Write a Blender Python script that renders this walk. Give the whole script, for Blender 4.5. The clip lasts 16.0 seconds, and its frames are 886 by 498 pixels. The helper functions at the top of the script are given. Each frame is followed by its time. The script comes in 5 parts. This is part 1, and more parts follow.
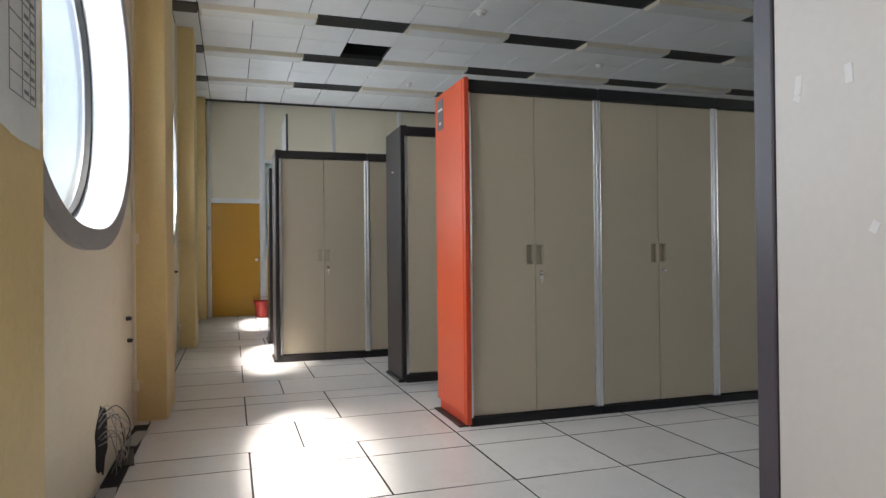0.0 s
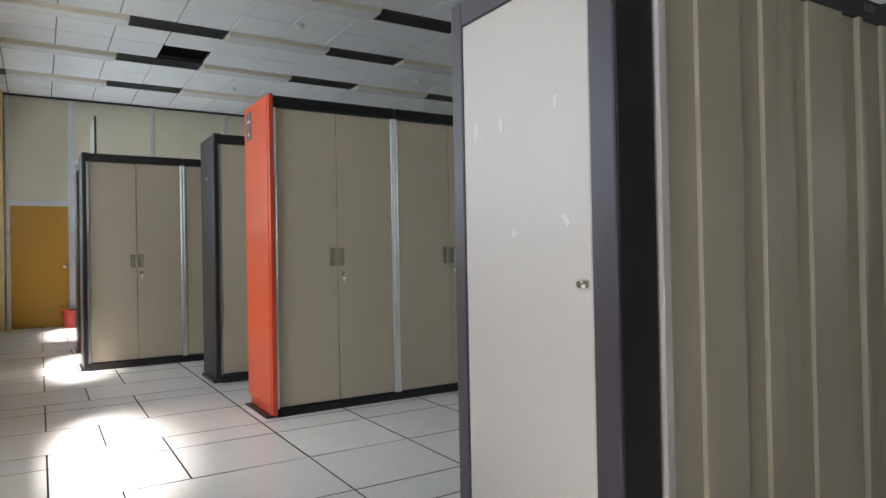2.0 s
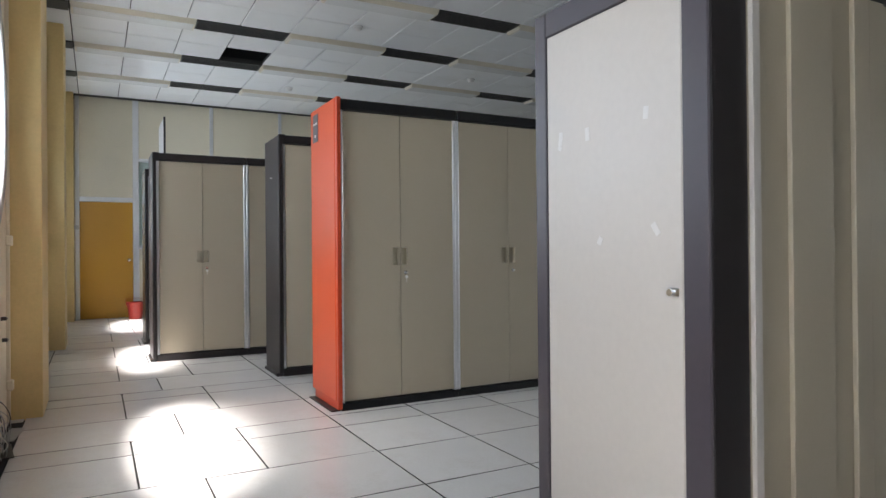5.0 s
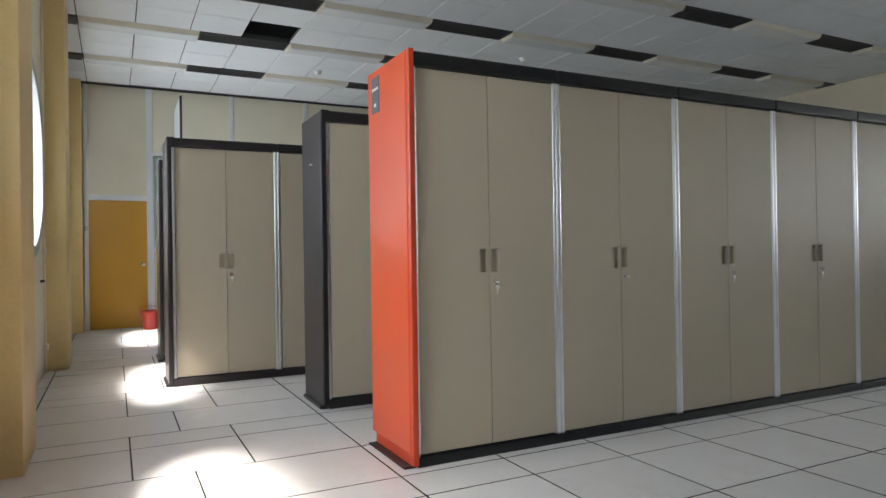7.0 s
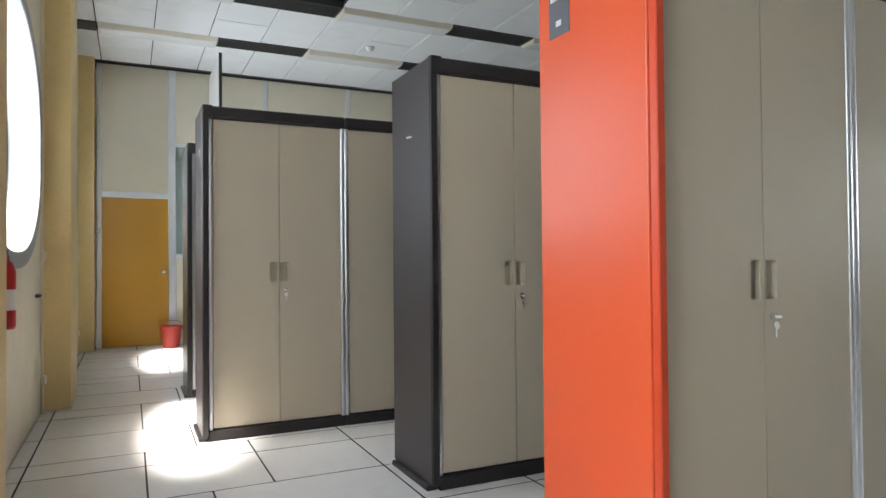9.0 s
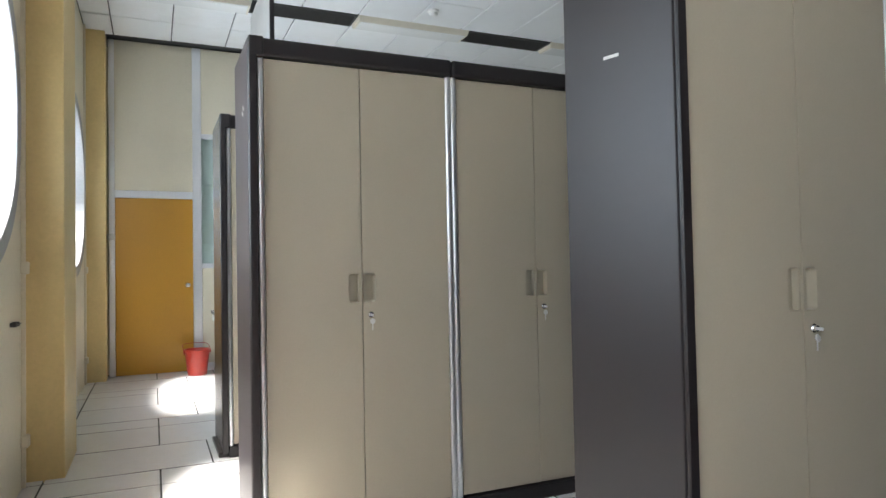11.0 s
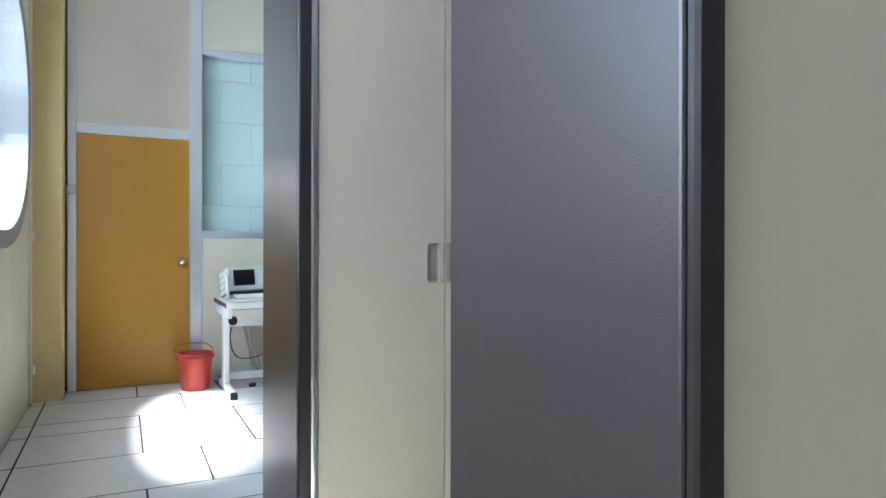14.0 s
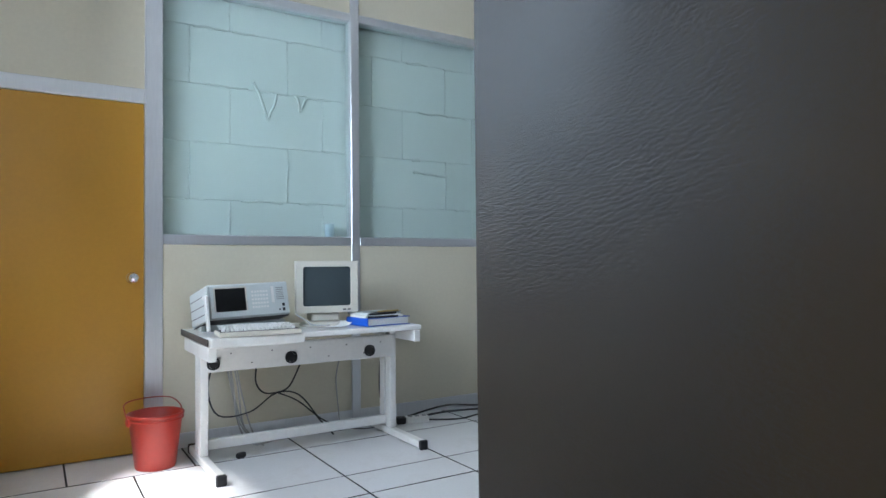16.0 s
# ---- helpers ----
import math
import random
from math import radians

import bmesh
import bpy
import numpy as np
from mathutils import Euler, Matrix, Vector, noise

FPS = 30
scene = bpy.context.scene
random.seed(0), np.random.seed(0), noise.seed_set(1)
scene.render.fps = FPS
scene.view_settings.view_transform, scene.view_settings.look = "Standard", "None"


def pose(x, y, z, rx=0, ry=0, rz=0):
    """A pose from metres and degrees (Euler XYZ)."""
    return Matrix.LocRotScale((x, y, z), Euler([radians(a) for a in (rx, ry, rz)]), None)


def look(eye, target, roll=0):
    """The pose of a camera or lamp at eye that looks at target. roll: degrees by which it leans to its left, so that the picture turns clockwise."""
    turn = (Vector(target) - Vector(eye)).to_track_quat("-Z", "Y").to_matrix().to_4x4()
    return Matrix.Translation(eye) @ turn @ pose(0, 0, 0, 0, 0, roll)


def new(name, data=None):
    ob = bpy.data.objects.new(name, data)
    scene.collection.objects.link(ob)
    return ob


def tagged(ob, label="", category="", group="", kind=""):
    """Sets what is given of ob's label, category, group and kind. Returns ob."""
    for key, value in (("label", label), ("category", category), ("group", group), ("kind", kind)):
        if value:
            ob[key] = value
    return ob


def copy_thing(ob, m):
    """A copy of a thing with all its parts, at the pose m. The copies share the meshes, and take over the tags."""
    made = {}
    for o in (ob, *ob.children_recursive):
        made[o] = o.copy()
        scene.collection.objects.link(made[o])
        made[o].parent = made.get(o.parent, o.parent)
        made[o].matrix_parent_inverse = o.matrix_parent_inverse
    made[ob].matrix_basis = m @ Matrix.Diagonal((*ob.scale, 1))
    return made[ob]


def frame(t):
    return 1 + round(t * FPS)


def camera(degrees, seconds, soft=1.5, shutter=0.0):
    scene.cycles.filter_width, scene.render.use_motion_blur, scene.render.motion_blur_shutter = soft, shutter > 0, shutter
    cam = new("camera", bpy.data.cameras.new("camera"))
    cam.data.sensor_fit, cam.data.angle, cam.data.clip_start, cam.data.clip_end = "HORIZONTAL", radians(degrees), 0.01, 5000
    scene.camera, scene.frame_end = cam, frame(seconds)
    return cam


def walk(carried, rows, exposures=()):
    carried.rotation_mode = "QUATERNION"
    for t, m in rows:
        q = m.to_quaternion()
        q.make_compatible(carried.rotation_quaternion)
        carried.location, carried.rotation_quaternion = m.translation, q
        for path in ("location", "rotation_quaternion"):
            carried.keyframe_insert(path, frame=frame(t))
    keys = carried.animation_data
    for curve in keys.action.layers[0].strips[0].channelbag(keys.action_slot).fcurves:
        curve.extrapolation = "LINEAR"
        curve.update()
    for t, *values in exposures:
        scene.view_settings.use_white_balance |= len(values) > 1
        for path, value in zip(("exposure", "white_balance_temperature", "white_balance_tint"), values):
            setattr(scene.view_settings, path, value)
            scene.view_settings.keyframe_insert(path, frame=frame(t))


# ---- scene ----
cam = camera(68.1, 16.0)
PATH = [
    (0, (-0.009, 0.029, 1.1), (0.604, 1.932, 1.113), -0.6),
    (0.5, (0.07, -0.132, 1.099), (0.908, 1.684, 1.099), -0.9),
    (1, (0.087, -0.207, 1.084), (1.239, 1.428, 1.113), -0.7),
    (1.5, (0.065, -0.31, 1.094), (1.261, 1.292, 1.139), -1.8),
    (2, (0.054, -0.488, 1.085), (1.102, 1.215, 1.104), -1.1),
    (2.5, (0.087, -0.584, 1.083), (1.367, 0.953, 1.092), -0.5),
    (3, (0.084, -0.63, 1.092), (1.667, 0.593, 1.096), -0.6),
    (3.5, (0.081, -0.626, 1.093), (1.687, 0.566, 1.096), -0.9),
    (4, (0.041, -0.603, 1.092), (1.465, 0.801, 1.107), -0.7),
    (4.5, (-0.046, -0.574, 1.107), (1.0, 1.13, 1.114), -1.2),
    (5, (-0.099, -0.485, 1.115), (0.836, 1.283, 1.124), -0.5),
    (5.2, (-0.102, -0.428, 1.108), (0.808, 1.354, 1.123), -0.0),
    (7.5, (0.033, 1.172, 1.137), (0.914, 2.968, 1.143), -1.4),
    (8, (0.042, 1.571, 1.135), (0.858, 3.397, 1.127), -0.4),
    (8.2, (0.02, 1.758, 1.144), (0.84, 3.582, 1.175), -0.5),
    (10.3, (-0.008, 3.516, 1.169), (0.908, 5.294, 1.189), -1.3),
    (10.5, (0.011, 3.694, 1.157), (0.897, 5.486, 1.221), -1.5),
    (11, (0.043, 4.069, 1.175), (0.852, 5.897, 1.23), -1.1),
    (11.5, (0.022, 4.5, 1.15), (0.846, 6.323, 1.192), -0.0),
    (12, (0.028, 4.922, 1.139), (0.889, 6.727, 1.135), 0.4),
    (12.5, (0.055, 5.303, 1.166), (0.876, 7.126, 1.19), 0.5),
    (13, (0.029, 5.694, 1.15), (0.854, 7.515, 1.2), 0.8),
    (13.5, (-0.023, 6.076, 1.13), (0.859, 7.871, 1.14), 0.5),
    (14, (-0.032, 6.497, 1.136), (0.848, 8.293, 1.133), 0.1),
    (14.5, (-0.077, 6.909, 1.122), (0.864, 8.674, 1.126), -0.0),
    (15, (-0.072, 7.329, 1.114), (0.975, 9.032, 1.092), 0.3),
    (15.5, (-0.053, 7.772, 1.148), (0.99, 9.478, 1.152), 0.3),
    (16, (-0.068, 8.229, 1.086), (0.991, 9.925, 1.131), -0.5),
]
walk(cam, [(t, look(eye, target, roll)) for t, eye, target, roll in PATH],
     [(0, 1.22, 6650, 13), (0.5, 1.02, 6600, 13), (1, 0.95, 6550, 13), (2, 1.27, 6500, 12), (3.5, 1.5, 6300, 10), (5, 1.38, 6450, 13), (7.5, 1.5, 6550, 11), (10.5, 1.8, 6600, 11), (11.7, 1.85, 6050, 9), (13, 1.93, 5950, 8), (14.5, 1.93, 5550, 6), (15.2, 1.77, 5600, 10), (16, 1.66, 5850, 11)])

# ---- light ----
SUN_WAY = Vector((0.555, 0.19, -1.0)).normalized()
sun_up = math.asin(-SUN_WAY.z)
world = bpy.data.worlds.new("sky")
scene.world = world
world.use_nodes = True
wn = world.node_tree.nodes
sky = wn.new("ShaderNodeTexSky")
sky.sky_type = "NISHITA"
sky.sun_disc = False
sky.sun_elevation = sun_up
sky.sun_rotation = math.atan2(-SUN_WAY.x, -SUN_WAY.y)
sky.altitude = 200
sky.dust_density = 8.0
world.node_tree.links.new(sky.outputs[0], wn["Background"].inputs[0])
wn["Background"].inputs[1].default_value = 0.15

sun_data = bpy.data.lights.new("sun", "SUN")
sun_data.energy, sun_data.angle, sun_data.color = 5.0, radians(8.0), (1.0, 0.95, 0.88)
sun = new("sun", sun_data)
sun.matrix_world = look((-20, -4, 30), Vector((-20, -4, 30)) + SUN_WAY)

WEST, EAST, NORTH, SOUTH, CEIL = -0.63, 10.85, 12.4, -9.0, 3.86
WIN_Z, WIN_A, WIN_B = 1.985, 1.11, 0.765
WEST_WINDOWS = (-0.34, 3.305, 6.95, 10.60)
EAST_WINDOWS = (-0.61, 3.04)


def window_light(x, y, facing, power, lift=0.0):
    d = bpy.data.lights.new("window_daylight", "AREA")
    d.shape, d.size, d.size_y, d.energy, d.color = "ELLIPSE", 2.3, 1.6, power, (0.77, 0.88, 1.0)
    o = new("window_daylight", d)
    o.matrix_world = look((x, y, WIN_Z), (x + facing, y, WIN_Z + lift))


for wy, power in zip(WEST_WINDOWS, (8.5, 16, 12, 33)):
    window_light(WEST - 0.24, wy, 1, power)
for wy in EAST_WINDOWS:
    window_light(EAST + 0.24, wy, -1, 9, 1.2)


# ---- materials ----
def mat(name, base, rough=0.5, metal=0.0, var=0.08, scale=2.0, fine=45.0, bump=0.08, bump_scale=180.0,
        stretch=(1, 1, 1), rand=0.0, spec=0.5, ior=1.5, rough_var=0.1, dirt=None, dirt_amount=0.0, dirt_scale=1.3):
    m = bpy.data.materials.new(name)
    m.use_nodes = True
    n, l = m.node_tree.nodes, m.node_tree.links
    b = n["Principled BSDF"]
    tc = n.new("ShaderNodeTexCoord")
    mp = n.new("ShaderNodeMapping")
    mp.inputs["Scale"].default_value = stretch
    l.new(tc.outputs["Object"], mp.inputs[0])
    big = n.new("ShaderNodeTexNoise")
    big.inputs["Scale"].default_value, big.inputs["Detail"].default_value = scale, 4
    small = n.new("ShaderNodeTexNoise")
    small.inputs["Scale"].default_value, small.inputs["Detail"].default_value = fine, 3
    l.new(mp.outputs[0], big.inputs["Vector"]), l.new(mp.outputs[0], small.inputs["Vector"])
    add = n.new("ShaderNodeMath")
    add.operation = "ADD"
    l.new(big.outputs["Fac"], add.inputs[0]), l.new(small.outputs["Fac"], add.inputs[1])
    rng = n.new("ShaderNodeMapRange")
    rng.inputs["From Min"].default_value, rng.inputs["From Max"].default_value = 0.6, 1.4
    rng.inputs["To Min"].default_value, rng.inputs["To Max"].default_value = 1 - var, 1 + var
    l.new(add.outputs[0], rng.inputs["Value"])
    value = rng.outputs[0]
    if rand:
        oi = n.new("ShaderNodeObjectInfo")
        rr = n.new("ShaderNodeMapRange")
        rr.inputs["To Min"].default_value, rr.inputs["To Max"].default_value = 1 - rand, 1 + rand
        l.new(oi.outputs["Random"], rr.inputs["Value"])
        mul = n.new("ShaderNodeMath")
        mul.operation = "MULTIPLY"
        l.new(value, mul.inputs[0]), l.new(rr.outputs[0], mul.inputs[1])
        value = mul.outputs[0]
    vm = n.new("ShaderNodeVectorMath")
    vm.operation = "SCALE"
    vm.inputs[0].default_value = base
    l.new(value, vm.inputs["Scale"])
    colour = vm.outputs[0]
    if dirt:
        dn = n.new("ShaderNodeTexNoise")
        dn.inputs["Scale"].default_value, dn.inputs["Detail"].default_value = dirt_scale, 8
        dn.inputs["Roughness"].default_value = 0.7
        l.new(tc.outputs["Object"], dn.inputs["Vector"])
        dr = n.new("ShaderNodeMapRange")
        dr.inputs["From Min"].default_value, dr.inputs["From Max"].default_value = 0.52, 0.75
        dr.inputs["To Max"].default_value = dirt_amount
        l.new(dn.outputs["Fac"], dr.inputs["Value"])
        mx = n.new("ShaderNodeMix")
        mx.data_type = "RGBA"
        mx.inputs["B"].default_value = (*dirt, 1)
        l.new(dr.outputs[0], mx.inputs["Factor"]), l.new(colour, mx.inputs["A"])
        colour = mx.outputs["Result"]
    l.new(colour, b.inputs["Base Color"])
    b.inputs["Metallic"].default_value = metal
    b.inputs["Specular IOR Level"].default_value = spec
    b.inputs["IOR"].default_value = ior
    rv = n.new("ShaderNodeMapRange")
    rv.inputs["To Min"].default_value, rv.inputs["To Max"].default_value = max(0.02, rough - rough_var), min(1, rough + rough_var)
    l.new(big.outputs["Fac"], rv.inputs["Value"])
    l.new(rv.outputs[0], b.inputs["Roughness"])
    if bump:
        bn = n.new("ShaderNodeTexNoise")
        bn.inputs["Scale"].default_value, bn.inputs["Detail"].default_value = bump_scale, 3
        l.new(mp.outputs[0], bn.inputs["Vector"])
        bp = n.new("ShaderNodeBump")
        bp.inputs["Strength"].default_value, bp.inputs["Distance"].default_value = bump, 0.004
        l.new(bn.outputs["Fac"], bp.inputs["Height"])
        l.new(bp.outputs[0], b.inputs["Normal"])
    return m


def glow(name, colour, strength):
    m = bpy.data.materials.new(name)
    m.use_nodes = True
    b = m.node_tree.nodes["Principled BSDF"]
    b.inputs["Base Color"].default_value = (*colour, 1)
    b.inputs["Emission Color"].default_value = (*colour, 1)
    b.inputs["Emission Strength"].default_value = strength
    return m


def glass(name, tint, gloss, ior=1.45):
    m = bpy.data.materials.new(name)
    m.use_nodes = True
    n, l = m.node_tree.nodes, m.node_tree.links
    n.remove(n["Principled BSDF"])
    t, g, mx, fr = n.new("ShaderNodeBsdfTransparent"), n.new("ShaderNodeBsdfGlossy"), n.new("ShaderNodeMixShader"), n.new("ShaderNodeFresnel")
    t.inputs[0].default_value = (*tint, 1)
    g.inputs["Roughness"].default_value = gloss
    fr.inputs["IOR"].default_value = ior
    l.new(fr.outputs[0], mx.inputs[0]), l.new(t.outputs[0], mx.inputs[1]), l.new(g.outputs[0], mx.inputs[2])
    l.new(mx.outputs[0], n["Material Output"].inputs["Surface"])
    return m


M_WALL = mat("cream_wall_paint", (0.70, 0.63, 0.48), 0.6, var=0.05, scale=0.9, bump=0.15, bump_scale=90, dirt=(0.42, 0.36, 0.26), dirt_amount=0.35, dirt_scale=0.9)
M_OCHRE = mat("ochre_pillar_paint", (0.70, 0.53, 0.24), 0.55, var=0.06, scale=1.2, bump=0.18, bump_scale=80, dirt=(0.36, 0.25, 0.12), dirt_amount=0.3)
M_PANEL = mat("cream_partition_panel", (0.63, 0.58, 0.45), 0.5, var=0.04, scale=0.8, bump=0.04, dirt=(0.5, 0.46, 0.36), dirt_amount=0.3)
M_ALU = mat("brushed_aluminium", (0.74, 0.75, 0.77), 0.36, 0.85, var=0.06, scale=3, fine=90, stretch=(1, 1, 0.08), bump=0.05)
M_CHROME = mat("chrome", (0.85, 0.85, 0.86), 0.12, 1.0, var=0.02, bump=0, rough_var=0.03)
M_KEY = mat("dull_nickel_key", (0.82, 0.81, 0.79), 0.45, 0.3, var=0.05, bump=0)
M_STRIP = mat("polished_aluminium_strip", (0.86, 0.87, 0.90), 0.33, 0.92, var=0.03, scale=4, stretch=(1, 1, 0.1), bump=0, rough_var=0.03)
M_DOOR = mat("mustard_door_paint", (0.47, 0.235, 0.022), 0.42, var=0.05, scale=1.1, bump=0.04, dirt=(0.35, 0.17, 0.03), dirt_amount=0.3)
M_CAB = mat("beige_cabinet_paint", (0.50, 0.44, 0.335), 0.40, var=0.03, scale=0.8, fine=120, bump=0.05, bump_scale=500, dirt=(0.42, 0.37, 0.27), dirt_amount=0.25)
M_CUP = mat("beige_plastic_cup", (0.47, 0.42, 0.32), 0.45, var=0.03, bump=0)
M_BROWN = mat("dark_brown_matt_steel", (0.017, 0.012, 0.015), 0.44, var=0.10, scale=1.5, bump=0.08, bump_scale=420, stretch=(1, 0.2, 1), spec=0.55, ior=1.65, rough_var=0.04)
M_BROWN_SATIN = mat("dark_brown_satin_steel", (0.028, 0.020, 0.025), 0.42, var=0.10, scale=1.5, bump=0.10, bump_scale=420, stretch=(1, 0.25, 1), spec=0.7, ior=1.65, rough_var=0.05)
M_BROWN_GLOSS = mat("dark_brown_rippled_lacquer", (0.012, 0.009, 0.009), 0.27, var=0.12, scale=1.5, bump=0.20, bump_scale=330, stretch=(1, 0.25, 1), spec=0.8, ior=1.75, rough_var=0.03)
M_FASCIA = mat("brown_black_fascia", (0.020, 0.016, 0.017), 0.4, var=0.08, bump=0.1, bump_scale=300)
M_BLACK = mat("black_fascia", (0.007, 0.007, 0.008), 0.42, var=0.1, bump=0.1, bump_scale=300)
M_ORANGE = mat("orange_panel_paint", (0.62, 0.088, 0.028), 0.36, var=0.03, scale=1.2, bump=0.04, bump_scale=400)
M_ORANGE_EDGE = mat("red_orange_edge_trim", (0.55, 0.06, 0.02), 0.35, var=0.04, bump=0.03)
M_SLATE = mat("slate_badge", (0.10, 0.11, 0.13), 0.4, var=0.05, bump=0)
M_PRINT = mat("white_print", (0.72, 0.72, 0.72), 0.5, var=0.03, bump=0)
M_TILE = mat("white_vinyl_floor_tile", (0.75, 0.75, 0.745), 0.21, var=0.05, scale=2.2, fine=70, bump=0.03, bump_scale=60, rand=0.035, rough_var=0.07, dirt=(0.50, 0.47, 0.43), dirt_amount=0.4, dirt_scale=2.4)
M_JOINT = mat("dark_floor_joint", (0.018, 0.017, 0.016), 0.8, var=0.2)
M_CEIL = mat("mineral_ceiling_tile", (0.78, 0.79, 0.79), 0.9, var=0.04, scale=1.0, fine=160, bump=0.5, bump_scale=70, dirt=(0.5, 0.47, 0.42), dirt_amount=0.3, dirt_scale=0.7)
M_GRID = mat("ceiling_gap", (0.05, 0.05, 0.048), 0.8)
# Near-black: puts the shade of voids, slots and holes into the colour.
M_VOID_SHADE = mat("void_shade_black", (0.02, 0.02, 0.02), 0.9)
M_LAMP = mat("cream_lamp_housing", (0.66, 0.61, 0.50), 0.45, var=0.04, bump=0.02)
M_DIFF = mat("white_lamp_diffuser", (0.84, 0.85, 0.84), 0.16, spec=0.8, var=0.03, bump=0.05, stretch=(1, 20, 1))
M_GRILLE = mat("dark_air_grille", (0.045, 0.043, 0.042), 0.5, var=0.1)
M_WHITE = mat("white_plastic", (0.74, 0.73, 0.70), 0.42, var=0.03, bump=0.02)
M_OFFWHITE = mat("aged_white_enamel", (0.64, 0.60, 0.56), 0.4, var=0.03, scale=1.0, bump=0.04, bump_scale=300, dirt=(0.6, 0.54, 0.46), dirt_amount=0.3)
M_VIOLET = mat("violet_brown_frame", (0.066, 0.055, 0.070), 0.42, var=0.06, bump=0.03, bump_scale=350, spec=0.6)
M_STEEL = mat("galvanised_steel", (0.55, 0.57, 0.58), 0.38, 0.6, var=0.08, scale=3, fine=60, bump=0.04)
M_RACK = mat("grey_rack_steel", (0.20, 0.205, 0.215), 0.42, 0.3, var=0.06, scale=2, bump=0.03)
M_RACKDOOR = mat("pale_grey_rack_enamel", (0.56, 0.56, 0.54), 0.40, var=0.04, scale=1.2, bump=0.03, dirt=(0.46, 0.45, 0.42), dirt_amount=0.3)
M_GREYRING = mat("grey_window_ring", (0.30, 0.30, 0.31), 0.42, 0.4, var=0.12, scale=4, bump=0.1)
M_REVEAL = mat("aluminium_reveal", (0.62, 0.64, 0.66), 0.32, 0.7, var=0.1, scale=3, bump=0.05)
M_RUBBER = mat("black_rubber", (0.012, 0.012, 0.012), 0.7, var=0.1)
M_PANE = glass("window_glass", (0.95, 0.98, 0.98), 0.02)
M_PANE_GREEN = glass("partition_glass", (0.93, 0.97, 0.955), 0.03, 1.15)
M_BLOCK = mat("pale_grey_green_blocks", (0.71, 0.76, 0.735), 0.7, var=0.05, scale=1.5, bump=0.4, bump_scale=60, rand=0.04)
M_MORTAR = mat("white_mortar", (0.66, 0.70, 0.67), 0.9, var=0.1, bump=0.4, bump_scale=120)
M_RED = mat("red_bucket_plastic", (0.37, 0.028, 0.016), 0.36, var=0.08, scale=5, bump=0.05, dirt=(0.5, 0.14, 0.08), dirt_amount=0.3, dirt_scale=6)
M_FIRE = mat("red_enamel", (0.45, 0.02, 0.02), 0.3, var=0.05, bump=0)
M_DESK = mat("white_painted_desk_steel", (0.76, 0.75, 0.72), 0.4, var=0.04, bump=0.05, dirt=(0.5, 0.45, 0.4), dirt_amount=0.35, dirt_scale=5)
M_DARKEDGE = mat("dark_edge_band", (0.04, 0.035, 0.035), 0.45)
M_BEIGE = mat("beige_computer_plastic", (0.62, 0.59, 0.51), 0.45, var=0.03, bump=0.05, bump_scale=600)
M_GREYPC = mat("pale_grey_instrument_case", (0.56, 0.60, 0.59), 0.42, var=0.03, bump=0.03)
M_SCREEN = mat("dark_crt_screen", (0.055, 0.07, 0.075), 0.12, var=0.03, bump=0, rough_var=0.03)
M_SCREEN2 = mat("black_screen", (0.008, 0.008, 0.008), 0.15, var=0.03, bump=0, rough_var=0.03)
M_BLUE = mat("blue_board", (0.018, 0.105, 0.27), 0.5, var=0.08, scale=1.2, bump=0.05)
M_BINDER = mat("blue_binder", (0.02, 0.10, 0.50), 0.4, var=0.05, bump=0)
M_PAPER = mat("paper", (0.76, 0.76, 0.73), 0.8, var=0.03, bump=0.05)
M_INK = mat("grey_print", (0.22, 0.22, 0.22), 0.7, var=0.05, bump=0)
M_CABLE = mat("black_cable", (0.015, 0.015, 0.015), 0.5)
M_CABLE_GREY = mat("grey_cable", (0.35, 0.35, 0.34), 0.5)
M_RUST = mat("brown_scar", (0.42, 0.27, 0.12), 0.8, var=0.3, scale=20, bump=0.4)
M_PLASTER = mat("bare_plaster", (0.68, 0.66, 0.60), 0.85, var=0.1, scale=12, bump=0.4)
M_EXIT = glow("green_exit_sign", (0.06, 0.30, 0.28), 0.12)
M_EXITW = glow("lit_white_pictogram", (0.9, 1.0, 0.95), 0.45)
M_LED_R = mat("red_indicator", (0.35, 0.02, 0.02), 0.3, bump=0)
M_LED_G = mat("green_indicator", (0.02, 0.16, 0.12), 0.3, bump=0)
M_GROUND = mat("pale_bounce_ground", (0.35, 0.34, 0.32), 0.9, var=0.15, scale=0.3)
M_TAPE = mat("white_tape", (0.74, 0.72, 0.70), 0.45, var=0.05, bump=0.1)
M_TUBE = mat("white_fluorescent_tube", (0.85, 0.86, 0.86), 0.25, var=0.02, bump=0)


# ---- mesh helpers ----
def part(name, bm, material, parent=None, label="", smooth=False):
    me = bpy.data.meshes.new(name)
    bmesh.ops.recalc_face_normals(bm, faces=bm.faces)
    if smooth:
        for f in bm.faces:
            f.smooth = True
    bm.to_mesh(me)
    bm.free()
    me.materials.append(material)
    ob = new(name, me)
    if parent:
        ob.parent = parent
    if label:
        ob["label"] = label
    return ob


def thing(name, x=0, y=0, z=0, rz=0, **tags):
    ob = new(name)
    ob.empty_display_size = 0.1
    ob.matrix_basis = pose(x, y, z, 0, 0, rz)
    return tagged(ob, **tags)


